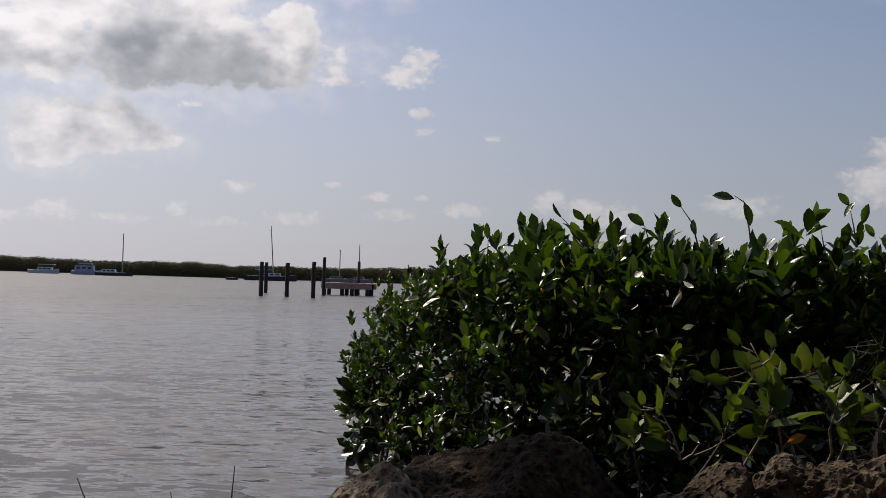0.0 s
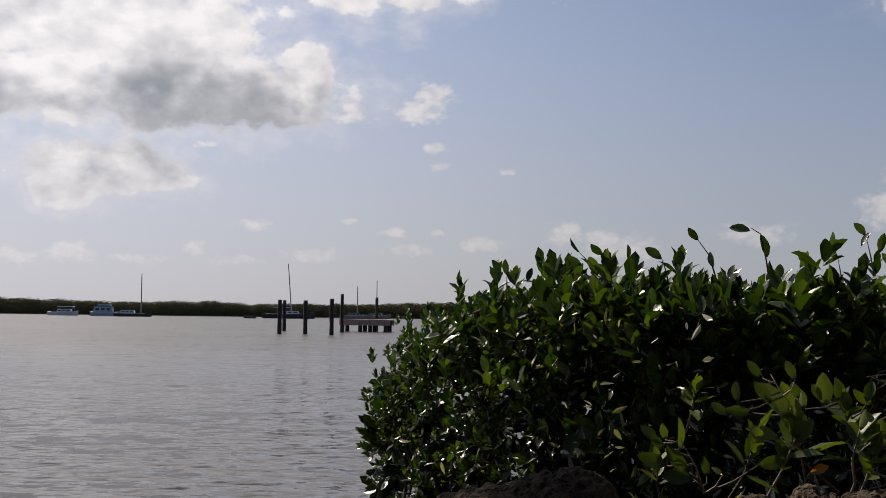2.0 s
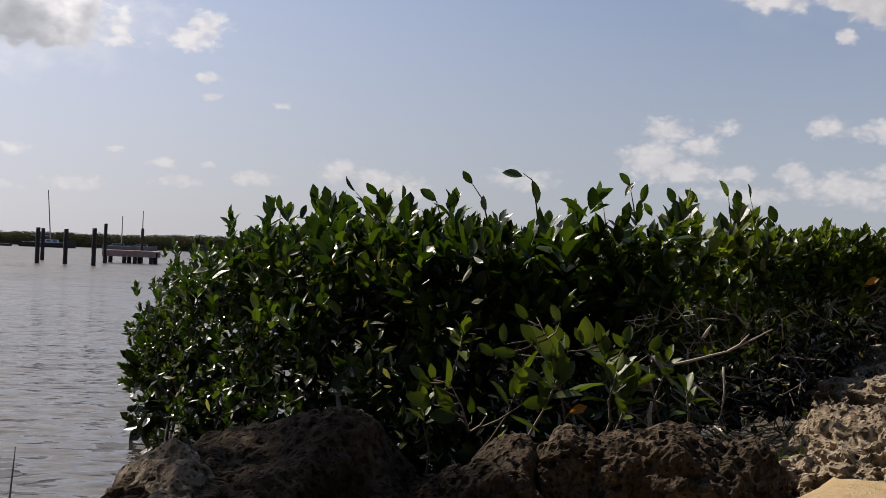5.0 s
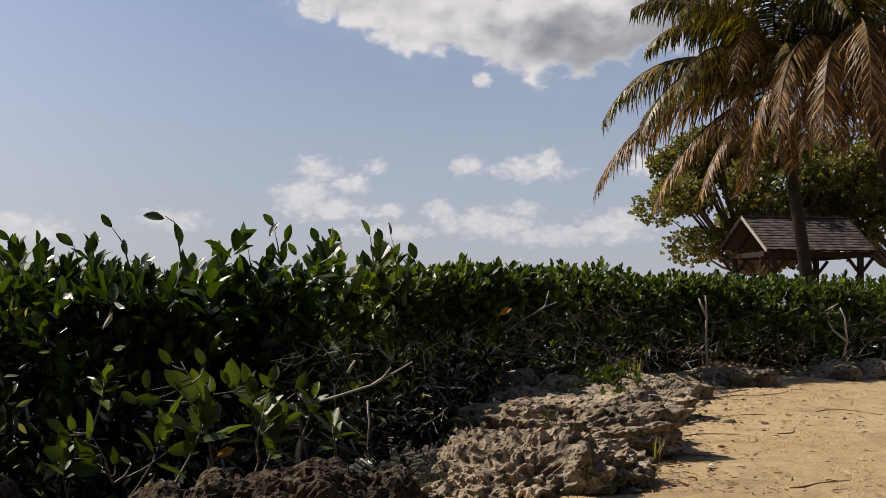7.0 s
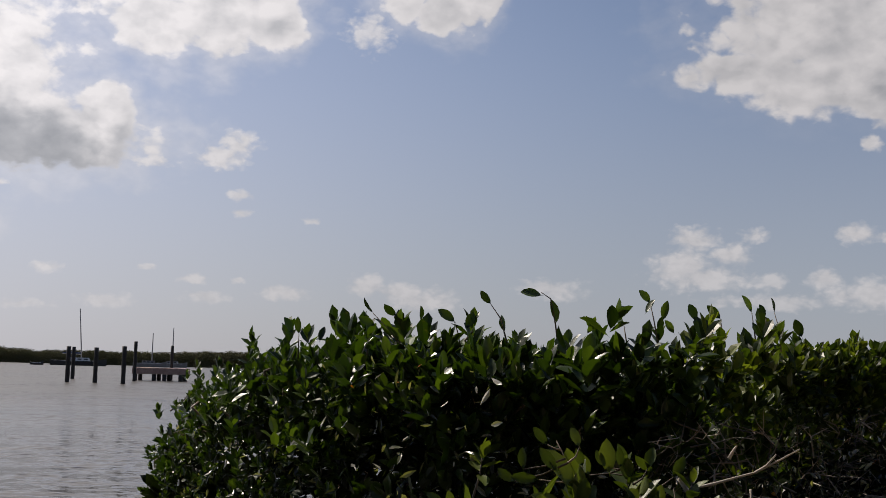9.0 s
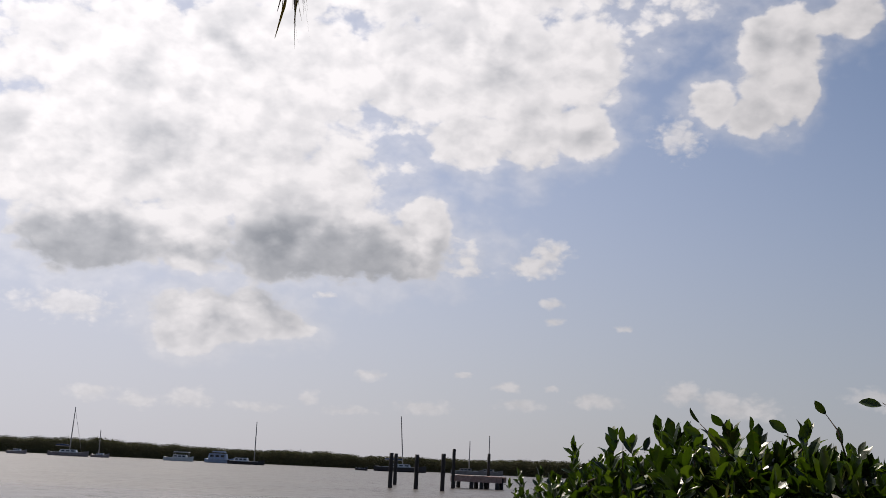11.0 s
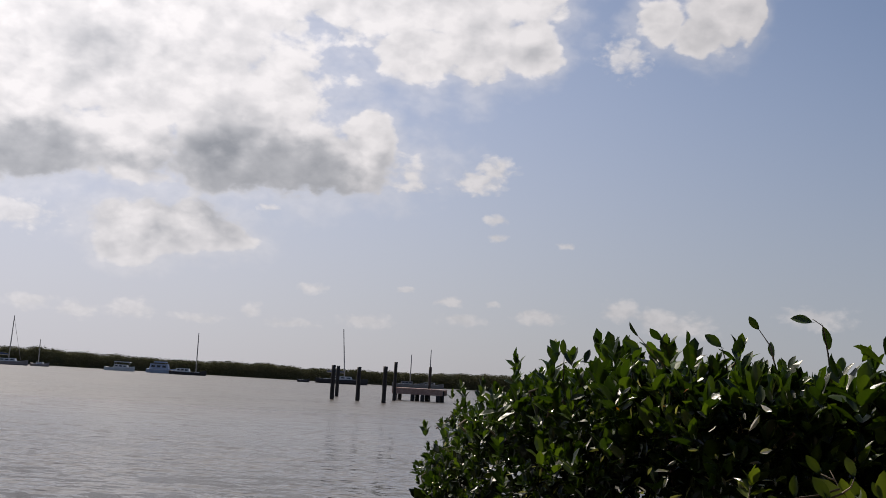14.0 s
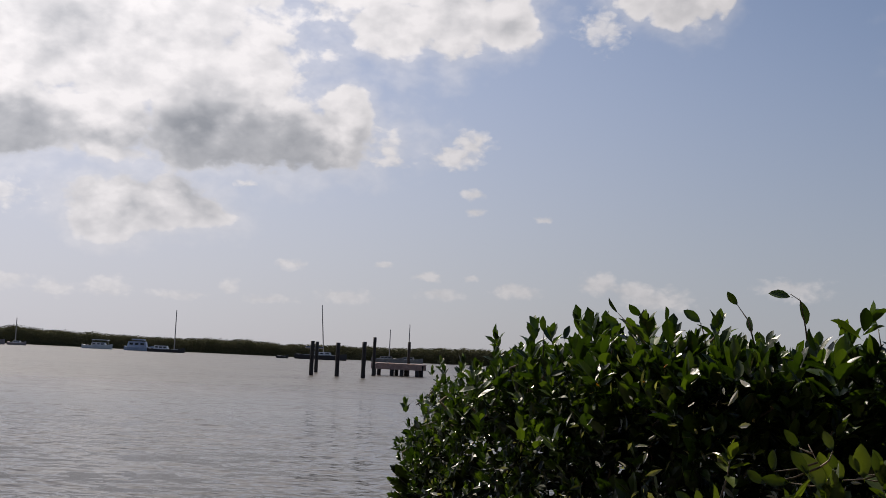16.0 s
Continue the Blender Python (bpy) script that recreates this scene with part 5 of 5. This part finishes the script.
# ---- dock and pilings ----


def piling(az, d, top_z, r=0.13, lean=0.0):
    at = P(az, d, 0)
    root = thing("piling", "dark weathered wooden mooring piling standing in the bay", "piling", (at.x, at.y, 0), group="mooring pilings")
    g = Geo()
    n = 9
    pts = [(lean * (i / n), 0, -1.0 + (top_z + 1.0) * i / n) for i in range(n + 1)]
    g.tube(pts, [r * (1 + 0.06 * math.sin(i * 2.3 + az)) for i in range(n + 1)], 10)
    part("post", g, PILING, root, smooth=True)
    return root


for az, d, zt in ((-8.62, 57, 1.62), (-8.40, 66, 1.68), (-7.40, 57, 1.60), (-6.15, 55.5, 1.68)):
    piling(az, d, zt, 0.10)
piling(-5.66, 63, 2.02, 0.085)
piling(-4.0, 68, 1.92, 0.085)


def dock():
    c = P(-4.45, 66, 0)
    root = thing("dock", "short weathered timber dock on dark posts", "dock", (c.x, c.y, 0), -6)
    L, W, z = 2.8, 1.6, 0.66
    for k in range(22):
        part("plank", Geo().box((-L / 2 + L * (k + 0.5) / 22, 0, z + random.uniform(-0.006, 0.006)), (L / 22 - 0.015, W, 0.05)), DOCK, root)
    for y in (-W / 2 + 0.05, W / 2 - 0.05):
        part("stringer", Geo().box((0, y, z - 0.17), (L, 0.09, 0.28)), DOCK, root)
    for x in (-1.25, -0.25, 0.3, 1.15):
        for y in (-W / 2 + 0.12, W / 2 - 0.12):
            part("post", Geo().tube([(x, y, -0.9), (x, y, 0), (x, y, z - 0.05)], [0.13, 0.12, 0.12], 8), PILING, root, smooth=True)
    return root


dock()

# ---- boats across the bay ----


def hull_geo(L, B, free, sheer=0.25, stern=0.75):
    g = Geo()
    rows, cols = 15, 9
    v = []
    for i in range(rows):
        t = i / (rows - 1)
        half = B / 2 * (stern + (1 - stern) * math.sin(min(1, t / 0.45) * math.pi / 2)) * (1 - max(0, (t - 0.45) / 0.55) ** 2.2) + 0.015
        h = free + sheer * (2 * t - 0.8) ** 2
        for j in range(cols):
            a = math.pi * j / (cols - 1)
            s = math.copysign(abs(math.cos(a)) ** 0.55, math.cos(a))
            depth = 0.45 * (1 - 0.7 * max(0, t - 0.6) / 0.4)
            z = h - (h + depth) * math.sin(a) ** 0.8
            v.append(((t - 0.5) * L + 0.04 * L * max(0, t - 0.7) * (z > 0), -half * s, z))
    f = [(i * cols + j, i * cols + j + 1, (i + 1) * cols + j + 1, (i + 1) * cols + j) for i in range(rows - 1) for j in range(cols - 1)]
    f += [(i * cols + cols - 1, i * cols, (i + 1) * cols, (i + 1) * cols + cols - 1) for i in range(rows - 1)]
    f += [tuple(range(cols)), tuple(range((rows - 1) * cols + cols - 1, (rows - 1) * cols - 1, -1))]
    return g.put(v, f)


def boat(name, label, az, d, turn, L, B, free, hull_mat, cabin=None, mast=0.0, mast_x=0.08, lean=0.0, boom=False, cabin_mat=None, stay=False, top_box=None):
    at = P(az, d, 0)
    root = thing(name, label, "boat", (at.x, at.y, 0), turn, group="moored boats")
    hull = part("hull", hull_geo(L, B, free), hull_mat, root, smooth=False)
    part("rub_rail", Geo().box((-0.05 * L, 0, free + 0.06), (L * 0.78, B * 0.86, 0.05)), WHITE_HULL, hull)
    if cabin:
        x, ln, h = cabin
        body = part("cabin", Geo().box((x * L, 0, free + h / 2), (ln * L, B * 0.62, h), None, 0.88), cabin_mat or WHITE_HULL, root)
        for k in range(3):
            for s in (-1, 1):
                part("window", Geo().box((x * L + (k - 1) * ln * L * 0.28, s * B * 0.298, free + h * 0.58), (ln * L * 0.18, 0.05, h * 0.34)), WINDOW, body)
    if top_box:
        x, ln, z, h, mat = top_box
        part("canopy", Geo().box((x * L, 0, z + h / 2), (ln * L, B * 0.7, h), None, 0.92), mat, root)
        for sx in (-0.45, 0.45):
            for sy in (-0.3, 0.3):
                part("stanchion", Geo().tube([(x * L + sx * ln * L, sy * B, free), (x * L + sx * ln * L, sy * B, z)], 0.03, 5), SPAR, root)
    if mast:
        m = part("mast", Geo().tube([(mast_x * L, 0, free), (mast_x * L + lean * 0.5, 0, free + (mast - free) * 0.5), (mast_x * L + lean, 0, mast)], [0.085, 0.08, 0.06], 7), SPAR, root)
        part("spreader", Geo().beam((mast_x * L + lean * 0.6, -0.55, mast * 0.62), (mast_x * L + lean * 0.6, 0.55, mast * 0.62), 0.05, 0.05), SPAR, m)
        if stay:
            part("stay", Geo().tube([(mast_x * L + lean * 0.95, 0, mast * 0.96), (mast_x * L + 0.3 * L, 0, free + 0.3)], 0.022, 4), SPAR, m)
    if boom:
        b = part("boom", Geo().tube([(mast_x * L, 0, free + 1.0), (mast_x * L - 0.36 * L, 0, free + 1.05)], [0.07, 0.06], 6), SPAR, root)
        part("furled_sail", Geo().tube([(mast_x * L - 0.02 * L, 0, free + 1.14), (mast_x * L - 0.2 * L, 0, free + 1.2), (mast_x * L - 0.35 * L, 0, free + 1.15)], [0.08, 0.15, 0.07], 8), CANVAS, b)
    return root


boat("sailing_boat", "dark-hulled sloop with bare raked mast at anchor", -8.2, 178, 8, 7.6, 2.3, 0.62, DARK_HULL, (0.02, 0.40, 0.5), 8.1, 0.06, -0.6, True)
boat("dinghy", "small dark rowing dinghy afloat near the sloop", -10.0, 172, 5, 1.7, 0.9, 0.25, DARK_HULL)
boat("sailing_boat", "faded rose-grey sloop with tall mast near the woods", -23.4, 196, 12, 6.0, 2.0, 0.5, GREEN_HULL, (0.0, 0.45, 0.5), 7.6, 0.02, 0.3, True, stay=True)
boat("motor_boat", "low pale motor boat moored beside the sloop", -22.0, 197, 4, 2.8, 1.3, 0.32, GREEN_HULL, (0.0, 0.4, 0.35), 4.2, -0.1)
boat("motor_boat", "white cabin cruiser moored near the woods", -18.5, 196, 6, 4.6, 1.8, 0.45, WHITE_HULL, (0.05, 0.5, 0.55), cabin_mat=WHITE_HULL, top_box=(0.1, 0.55, 1.35, 0.12, WHITE_HULL))
boat("house_boat", "blue-grey houseboat with a square deckhouse", -16.6, 192, 3, 4.6, 2.0, 0.5, BLUE_HULL, (-0.08, 0.66, 0.95), cabin_mat=BLUE_HULL, top_box=(-0.05, 0.42, 1.62, 0.2, BLUE_HULL))
boat("sailing_boat", "low dark-hulled boat with a bare mast", -15.4, 184, 6, 5.4, 1.9, 0.42, DARK_HULL, (-0.14, 0.4, 0.55), 6.4, 0.22, 0.0)
boat("motor_boat", "faded grey workboat moored beyond the dock", -5.0, 186, 4, 5.0, 1.9, 0.5, GREY_HULL, (-0.05, 0.4, 0.45), 5.1, 0.05, cabin_mat=GREY_HULL)
boat("motor_boat", "faded grey sloop moored beyond the dock", -4.0, 192, -5, 4.6, 1.8, 0.5, GREY_HULL, (0.0, 0.4, 0.45), 6.2, 0.0, cabin_mat=GREY_HULL)
boat("motor_boat", "small pale launch moored close under the woods", -25.6, 200, 5, 3.0, 1.3, 0.35, GREEN_HULL, (0.0, 0.4, 0.4))

# ---- small things on the shore ----


def stick(az, d, length, turn, r=0.0030, mat=None, bend=0.1, name="driftwood_stick", label="thin dry brown stick lying on the sand"):
    rng = np.random.default_rng(int(az * 31 + d * 7))
    at = P(az, d)
    g = Geo()
    n = 7
    pts = []
    for i in range(n):
        t = i / (n - 1) - 0.5
        x, y = t * length, bend * length * math.sin(t * 5 + az)
        a = radians(turn)
        wx, wy = x * math.cos(a) - y * math.sin(a), x * math.sin(a) + y * math.cos(a)
        zz = float(ground_z(at.x + wx, at.y + wy)) + 0.035 * noise.noise(((at.x + wx) * 0.9, (at.y + wy) * 0.9, 0)) + 0.014 * noise.noise(((at.x + wx) * 4.5, (at.y + wy) * 4.5, 3.0))
        pts.append((wx, wy, zz + r * 0.7))
    g.tube(pts, [r * (1.0 - 0.6 * i / n) for i in range(n)], 6)
    ob = solid(name, g, mat or LITTER, label, "stick", at=(at.x, at.y, 0), group="sticks on the sand")
    return ob


for row in ((36.8, 4.05, 0.55, -5), (35.2, 3.75, 0.4, 20), (37.6, 4.6, 0.45, 8), (39.3, 5.0, 0.3, -12), (44.5, 3.75, 0.28, 3), (38.5, 4.35, 0.3, -35), (40.5, 5.9, 0.45, 6), (43.2, 5.2, 0.25, 25),
            (37.9, 5.3, 0.4, 0), (45.6, 6.4, 0.4, -10), (42.0, 7.2, 0.5, 10), (39.8, 3.9, 0.16, 50)):
    stick(*row)


def litter():
    rng = np.random.default_rng(33)
    g = Geo()
    n = 5200
    az, d = rng.uniform(33, 52, n), 3.4 + 6 * rng.uniform(0, 1, n) ** 1.3
    close = rng.uniform(0, 1, n) < 0.45
    az = np.where(close, np.interp(d, [3.4, 4.6, 7, 9.5], [35.5, 37, 38.5, 42]) + rng.exponential(2.0, n), az)
    a = np.radians(az)
    x, y = d * np.sin(a), d * np.cos(a)
    z = ground_z(x, y) + 0.035 * wobble(x, y, 0.9) + 0.014 * wobble(x, y, 4.5, 3.0) + 0.006
    al = np.stack([rng.normal(size=n), rng.normal(size=n), 0.1 * rng.normal(size=n)], -1)
    up = np.array([0, 0, 1.0]) + 0.35 * rng.normal(size=(n, 3))
    add_leaves(g, np.stack([x, y, z], -1), al, up, 0.004 + 0.034 * rng.uniform(0, 1, n) ** 3, 0.7)
    solid("leaf_litter", g, LITTER, "scattered brown dead leaves and twigs on sand", "leaf litter", smooth=False, kind="stuff")


litter()


def pebbles():
    rng = np.random.default_rng(41)
    n = 46
    base = []
    for k in range(4):
        bm = bmesh.new()
        bmesh.ops.create_icosphere(bm, subdivisions=2, radius=1.0)
        for v in bm.verts:
            v.co *= 1 + 0.3 * noise.noise(v.co * 1.5 + Vector((k * 5, 0, 0)))
            v.co.z *= 0.7
        me = bpy.data.meshes.new("pebble")
        bm.to_mesh(me)
        bm.free()
        me.materials.append(ROCK)
        me.shade_smooth()
        base.append(me)
    for i in range(n):
        d = rng.uniform(3.6, 9)
        az = float(np.interp(d, [3.4, 4.6, 7, 9.5], [35.5, 37.5, 38.5, 42])) + rng.exponential(1.5) - 0.6
        p = P(az, d)
        s = 0.005 + 0.022 * rng.uniform(0, 1) ** 2
        ob = new("pebble", base[i % 4])
        ob.matrix_world = Matrix.Translation((p.x, p.y, float(ground_z(p.x, p.y)) + s * 0.3)) @ Matrix.Rotation(rng.uniform(0, 6), 4, "Z") @ Matrix.Diagonal((s, s * rng.uniform(0.7, 1.2), s, 1))
        tagged(ob, "small pale limestone pebble on the sand", "pebble", "pebbles by the ledge")


pebbles()


def tuft(az, d, z, n, h, mat, label, name="grass_tuft", wide=0.5):
    rng = np.random.default_rng(int(az * 11 + d * 5 + n))
    g = Geo()
    for i in range(n):
        a = rng.uniform(0, 2 * math.pi)
        lean = Vector((math.cos(a), math.sin(a), 0)) * rng.uniform(0.05, wide) * h
        f = Vector((rng.normal(0, 0.025), rng.normal(0, 0.025), -0.02))
        k = rng.uniform(0.6, 1.0) * h
        w = Vector((-math.sin(a), math.cos(a), 0)) * 0.0028
        p1, p2 = f + lean * 0.3 + Vector((0, 0, k * 0.55)), f + lean + Vector((0, 0, k))
        g.put([tuple(f - w), tuple(f + w), tuple(p1 - w * 0.8), tuple(p1 + w * 0.8), tuple(p2)], [(0, 1, 3, 2), (2, 3, 4)])
    at = P(az, d, z)
    return solid(name, g, mat, label, "grass", smooth=False, at=(at.x, at.y, at.z), group="grass tufts")


tuft(36.0, 6.2, 0.62, 40, 0.26, GRASS, "dry yellow grass tuft among the ledge rocks")
tuft(37.0, 4.15, 0.55, 14, 0.14, GRASS, "thin dry grass tuft against the ledge")


def herb(az, d, z, count, size, spread, label):
    """A low herb: small rosettes of broad leaves on short stalks."""
    rng = np.random.default_rng(int(az * 13 + d * 29))
    g = Geo()
    foot = np.stack([rng.normal(0, spread, count), rng.normal(0, spread, count), rng.uniform(0.0, spread * 0.7, count)], -1)
    axis = np.array([0, 0, 1.0]) + 0.5 * rng.normal(size=(count, 3))
    add_leaves(g, *shoots(rng, foot, axis, size * rng.uniform(0.7, 1.2, count), 5, (25, 75)), 1.1)
    for f in foot:
        g.tube([(f[0] * 0.8, f[1] * 0.8, -0.04), tuple(f)], [0.0022, 0.0014], 4)
    at = P(az, d, z)
    return solid("herb", g, LEAF_HERB, label, "plant", smooth=False, at=(at.x, at.y, at.z), group="herbs on the ledge")


for row in ((34.7, 5.75, 0.69, 16, 0.055, 0.07), (35.6, 5.95, 0.70, 14, 0.05, 0.07), (35.2, 5.35, 0.66, 9, 0.04, 0.05), (33.9, 6.1, 0.70, 8, 0.05, 0.05), (37.5, 6.4, 0.66, 5, 0.035, 0.03)):
    herb(*row, "low bright green herb growing on the limestone ledge")
for row in ((25.2, 3.52, 0.50, 8, 0.035, 0.04), (26.3, 3.62, 0.53, 6, 0.03, 0.03), (27.9, 3.95, 0.60, 5, 0.03, 0.03), (32.4, 3.98, 0.69, 4, 0.025, 0.02)):
    herb(*row, "tiny green herb sprouting beside the pitted rock")


def reeds():
    root = thing("grass_clump", "a few dark bare grass stems at the water's edge", "grass", P(-13, 2.3, 0.42), group="grass tufts")
    for az, el, lean in ((-16.5, -10.2, -0.06), (-12.3, -10.9, -0.02), (-9.4, -9.7, 0.01), (-13.4, -11.1, -0.05)):
        tip = P(az, 2.3, 1.1 + 2.3 * math.tan(radians(el)))
        foot = P(az, 2.3, 0.40) - Vector((lean * 1.6, 0, 0))
        o = root.location
        part("blade", Geo().tube([foot - o, (foot * 0.45 + tip * 0.55) - o + Vector((-lean * 0.2, 0, 0)), tip - o], [0.0035, 0.0028, 0.0008], 5), TWIG, root, smooth=True)


reeds()


def dead_branch(rows, label, r=0.011, name="dead_branch"):
    o = P(*rows[0][0][:3])
    root = thing(name, label, "branch", o, group="dead branches")
    for row in rows:
        pts = [P(*q) - o for q in row]
        n = len(pts)
        part("limb", Geo().tube(pts, [r * (1 - 0.55 * i / (n - 1)) for i in range(n)], 7), DEADWOOD, root, smooth=True)


dead_branch([[(20.63, 3.72, 0.774), (21.84, 3.72, 0.795), (22.73, 3.72, 0.814), (23.62, 3.72, 0.832), (24.68, 3.72, 0.871), (25.57, 3.72, 0.906)], [(23.62, 3.72, 0.832), (24.11, 3.72, 0.853), (24.54, 3.72, 0.887)]],
            "bleached forked dead branch caught in the shrub", 0.0048)
dead_branch([[(20.22, 3.62, 0.815), (20.69, 3.62, 0.771), (21.16, 3.62, 0.729)]], "short pale dead twig caught low in the shrub", 0.0085, "dead_twig")
dead_branch([[(20.20, 3.62, 0.585), (20.11, 3.62, 0.633), (20.19, 3.62, 0.677)]], "short pale dead twig caught low in the shrub", 0.009, "dead_twig")
dead_branch([[(23.09, 3.62, 0.614), (23.63, 3.62, 0.589), (24.19, 3.62, 0.566)]], "short pale dead twig caught low in the shrub", 0.006, "dead_twig")
dead_branch([[(21.58, 3.62, 0.761), (22.46, 3.62, 0.720), (23.33, 3.62, 0.680)]], "short pale dead twig caught low in the shrub", 0.005, "dead_twig")
dead_branch([[(23.43, 3.62, 0.792), (23.51, 3.62, 0.720), (23.40, 3.62, 0.647)]], "short pale dead twig caught low in the shrub", 0.0038, "dead_twig")
dead_branch([[(22.47, 3.62, 0.876), (22.62, 3.62, 0.895), (22.81, 3.62, 0.914)]], "short pale dead twig caught low in the shrub", 0.006, "dead_twig")
dead_branch([[(39.4, 8.35, 0.55), (39.3, 8.35, 0.85), (39.35, 8.35, 1.0), (39.3, 8.35, 1.15)], [(39.35, 8.35, 1.0), (39.1, 8.35, 1.09), (39.0, 8.35, 1.13)]], "pale forked dead stem in the hedge", 0.011)
dead_branch([[(45.2, 9.3, 0.6), (45.6, 9.25, 0.82), (45.5, 9.25, 1.0), (45.3, 9.25, 1.07)], [(45.6, 9.25, 0.82), (45.0, 9.25, 0.9), (44.8, 9.25, 0.96)]], "pale forked dead stem in the hedge", 0.010)


def prop_roots():
    rng = np.random.default_rng(3)
    shrub = SHRUBS[0]
    o = shrub.location
    for i in range(5):
        az = rng.uniform(-2.4, 0.2)
        d = float(front(az)) + rng.uniform(0.1, 0.5)
        foot = P(az - rng.uniform(0, 0.3), d - rng.uniform(0, 0.12), -0.15)
        headp = P(az + rng.uniform(0.5, 2.5), d + 0.3, rng.uniform(0.35, 0.75))
        mid = (foot + headp) / 2 + Vector((-0.05, -0.03, rng.uniform(0.1, 0.22)))
        part("prop_root", Geo().tube([foot - o, (foot + mid) / 2 + Vector((-0.03, 0, 0.03)) - o, mid - o, headp - o], [0.007, 0.008, 0.010, 0.012], 6), TWIG, shrub, smooth=True)


prop_roots()


def shell(az, d, s, turn):
    """A small bleached bivalve shell lying on the sand."""
    at = P(az, d)
    g = Geo()
    v, f = [], []
    rows, cols = 5, 9
    for i in range(rows):
        for j in range(cols):
            t, a = i / (rows - 1), math.pi * (j / (cols - 1) - 0.5) * 0.9
            rib = 1 + 0.06 * (j % 2)
            v.append((math.sin(a) * t * s * rib, math.cos(a) * t * s * rib, s * 0.45 * math.sin(math.pi * (0.15 + 0.75 * (1 - t))) * math.cos(a * 0.8)))
    f = [(i * cols + j, i * cols + j + 1, (i + 1) * cols + j + 1, (i + 1) * cols + j) for i in range(rows - 1) for j in range(cols - 1)]
    g.put(v, f)
    ob = solid("shell", g, SHELL, "small bleached white shell on the sand", "shell", group="shells on the sand", at=(at.x, at.y, float(ground_z(at.x, at.y)) + 0.004))
    ob.rotation_euler = (0, 0, radians(turn))
    return ob


shell(39.9, 4.05, 0.022, 40)
shell(42.6, 5.0, 0.015, 120)
shell(38.0, 5.0, 0.014, 200)


def dead_leaf(az, d, z, length, turn, label):
    """One curled dead leaf caught in the twigs."""
    a = radians(az + turn)
    g = Geo()
    add_leaves(g, np.zeros((1, 3)), np.array([[math.cos(a), -math.sin(a), 0.45]]), np.array([[-math.sin(radians(az)), -math.cos(radians(az)), 0.4]]), [length], 1.0)
    g.tube([(0, 0, 0), (-0.006, 0.004, -0.014), (-0.01, 0.01, -0.03)], [0.0016, 0.0014, 0.0012], 5)
    at = P(az, d, z)
    return solid("dead_leaf", g, AUTUMN, label, "leaf", smooth=False, at=(at.x, at.y, at.z), group="dead leaves in the shrub")


dead_leaf(16.3, 3.30, 0.668, 0.055, 0, "curled orange dead leaf caught in the shrub")
dead_leaf(29.6, 5.75, 1.035, 0.075, 30, "curled orange dead leaf caught in the shrub")
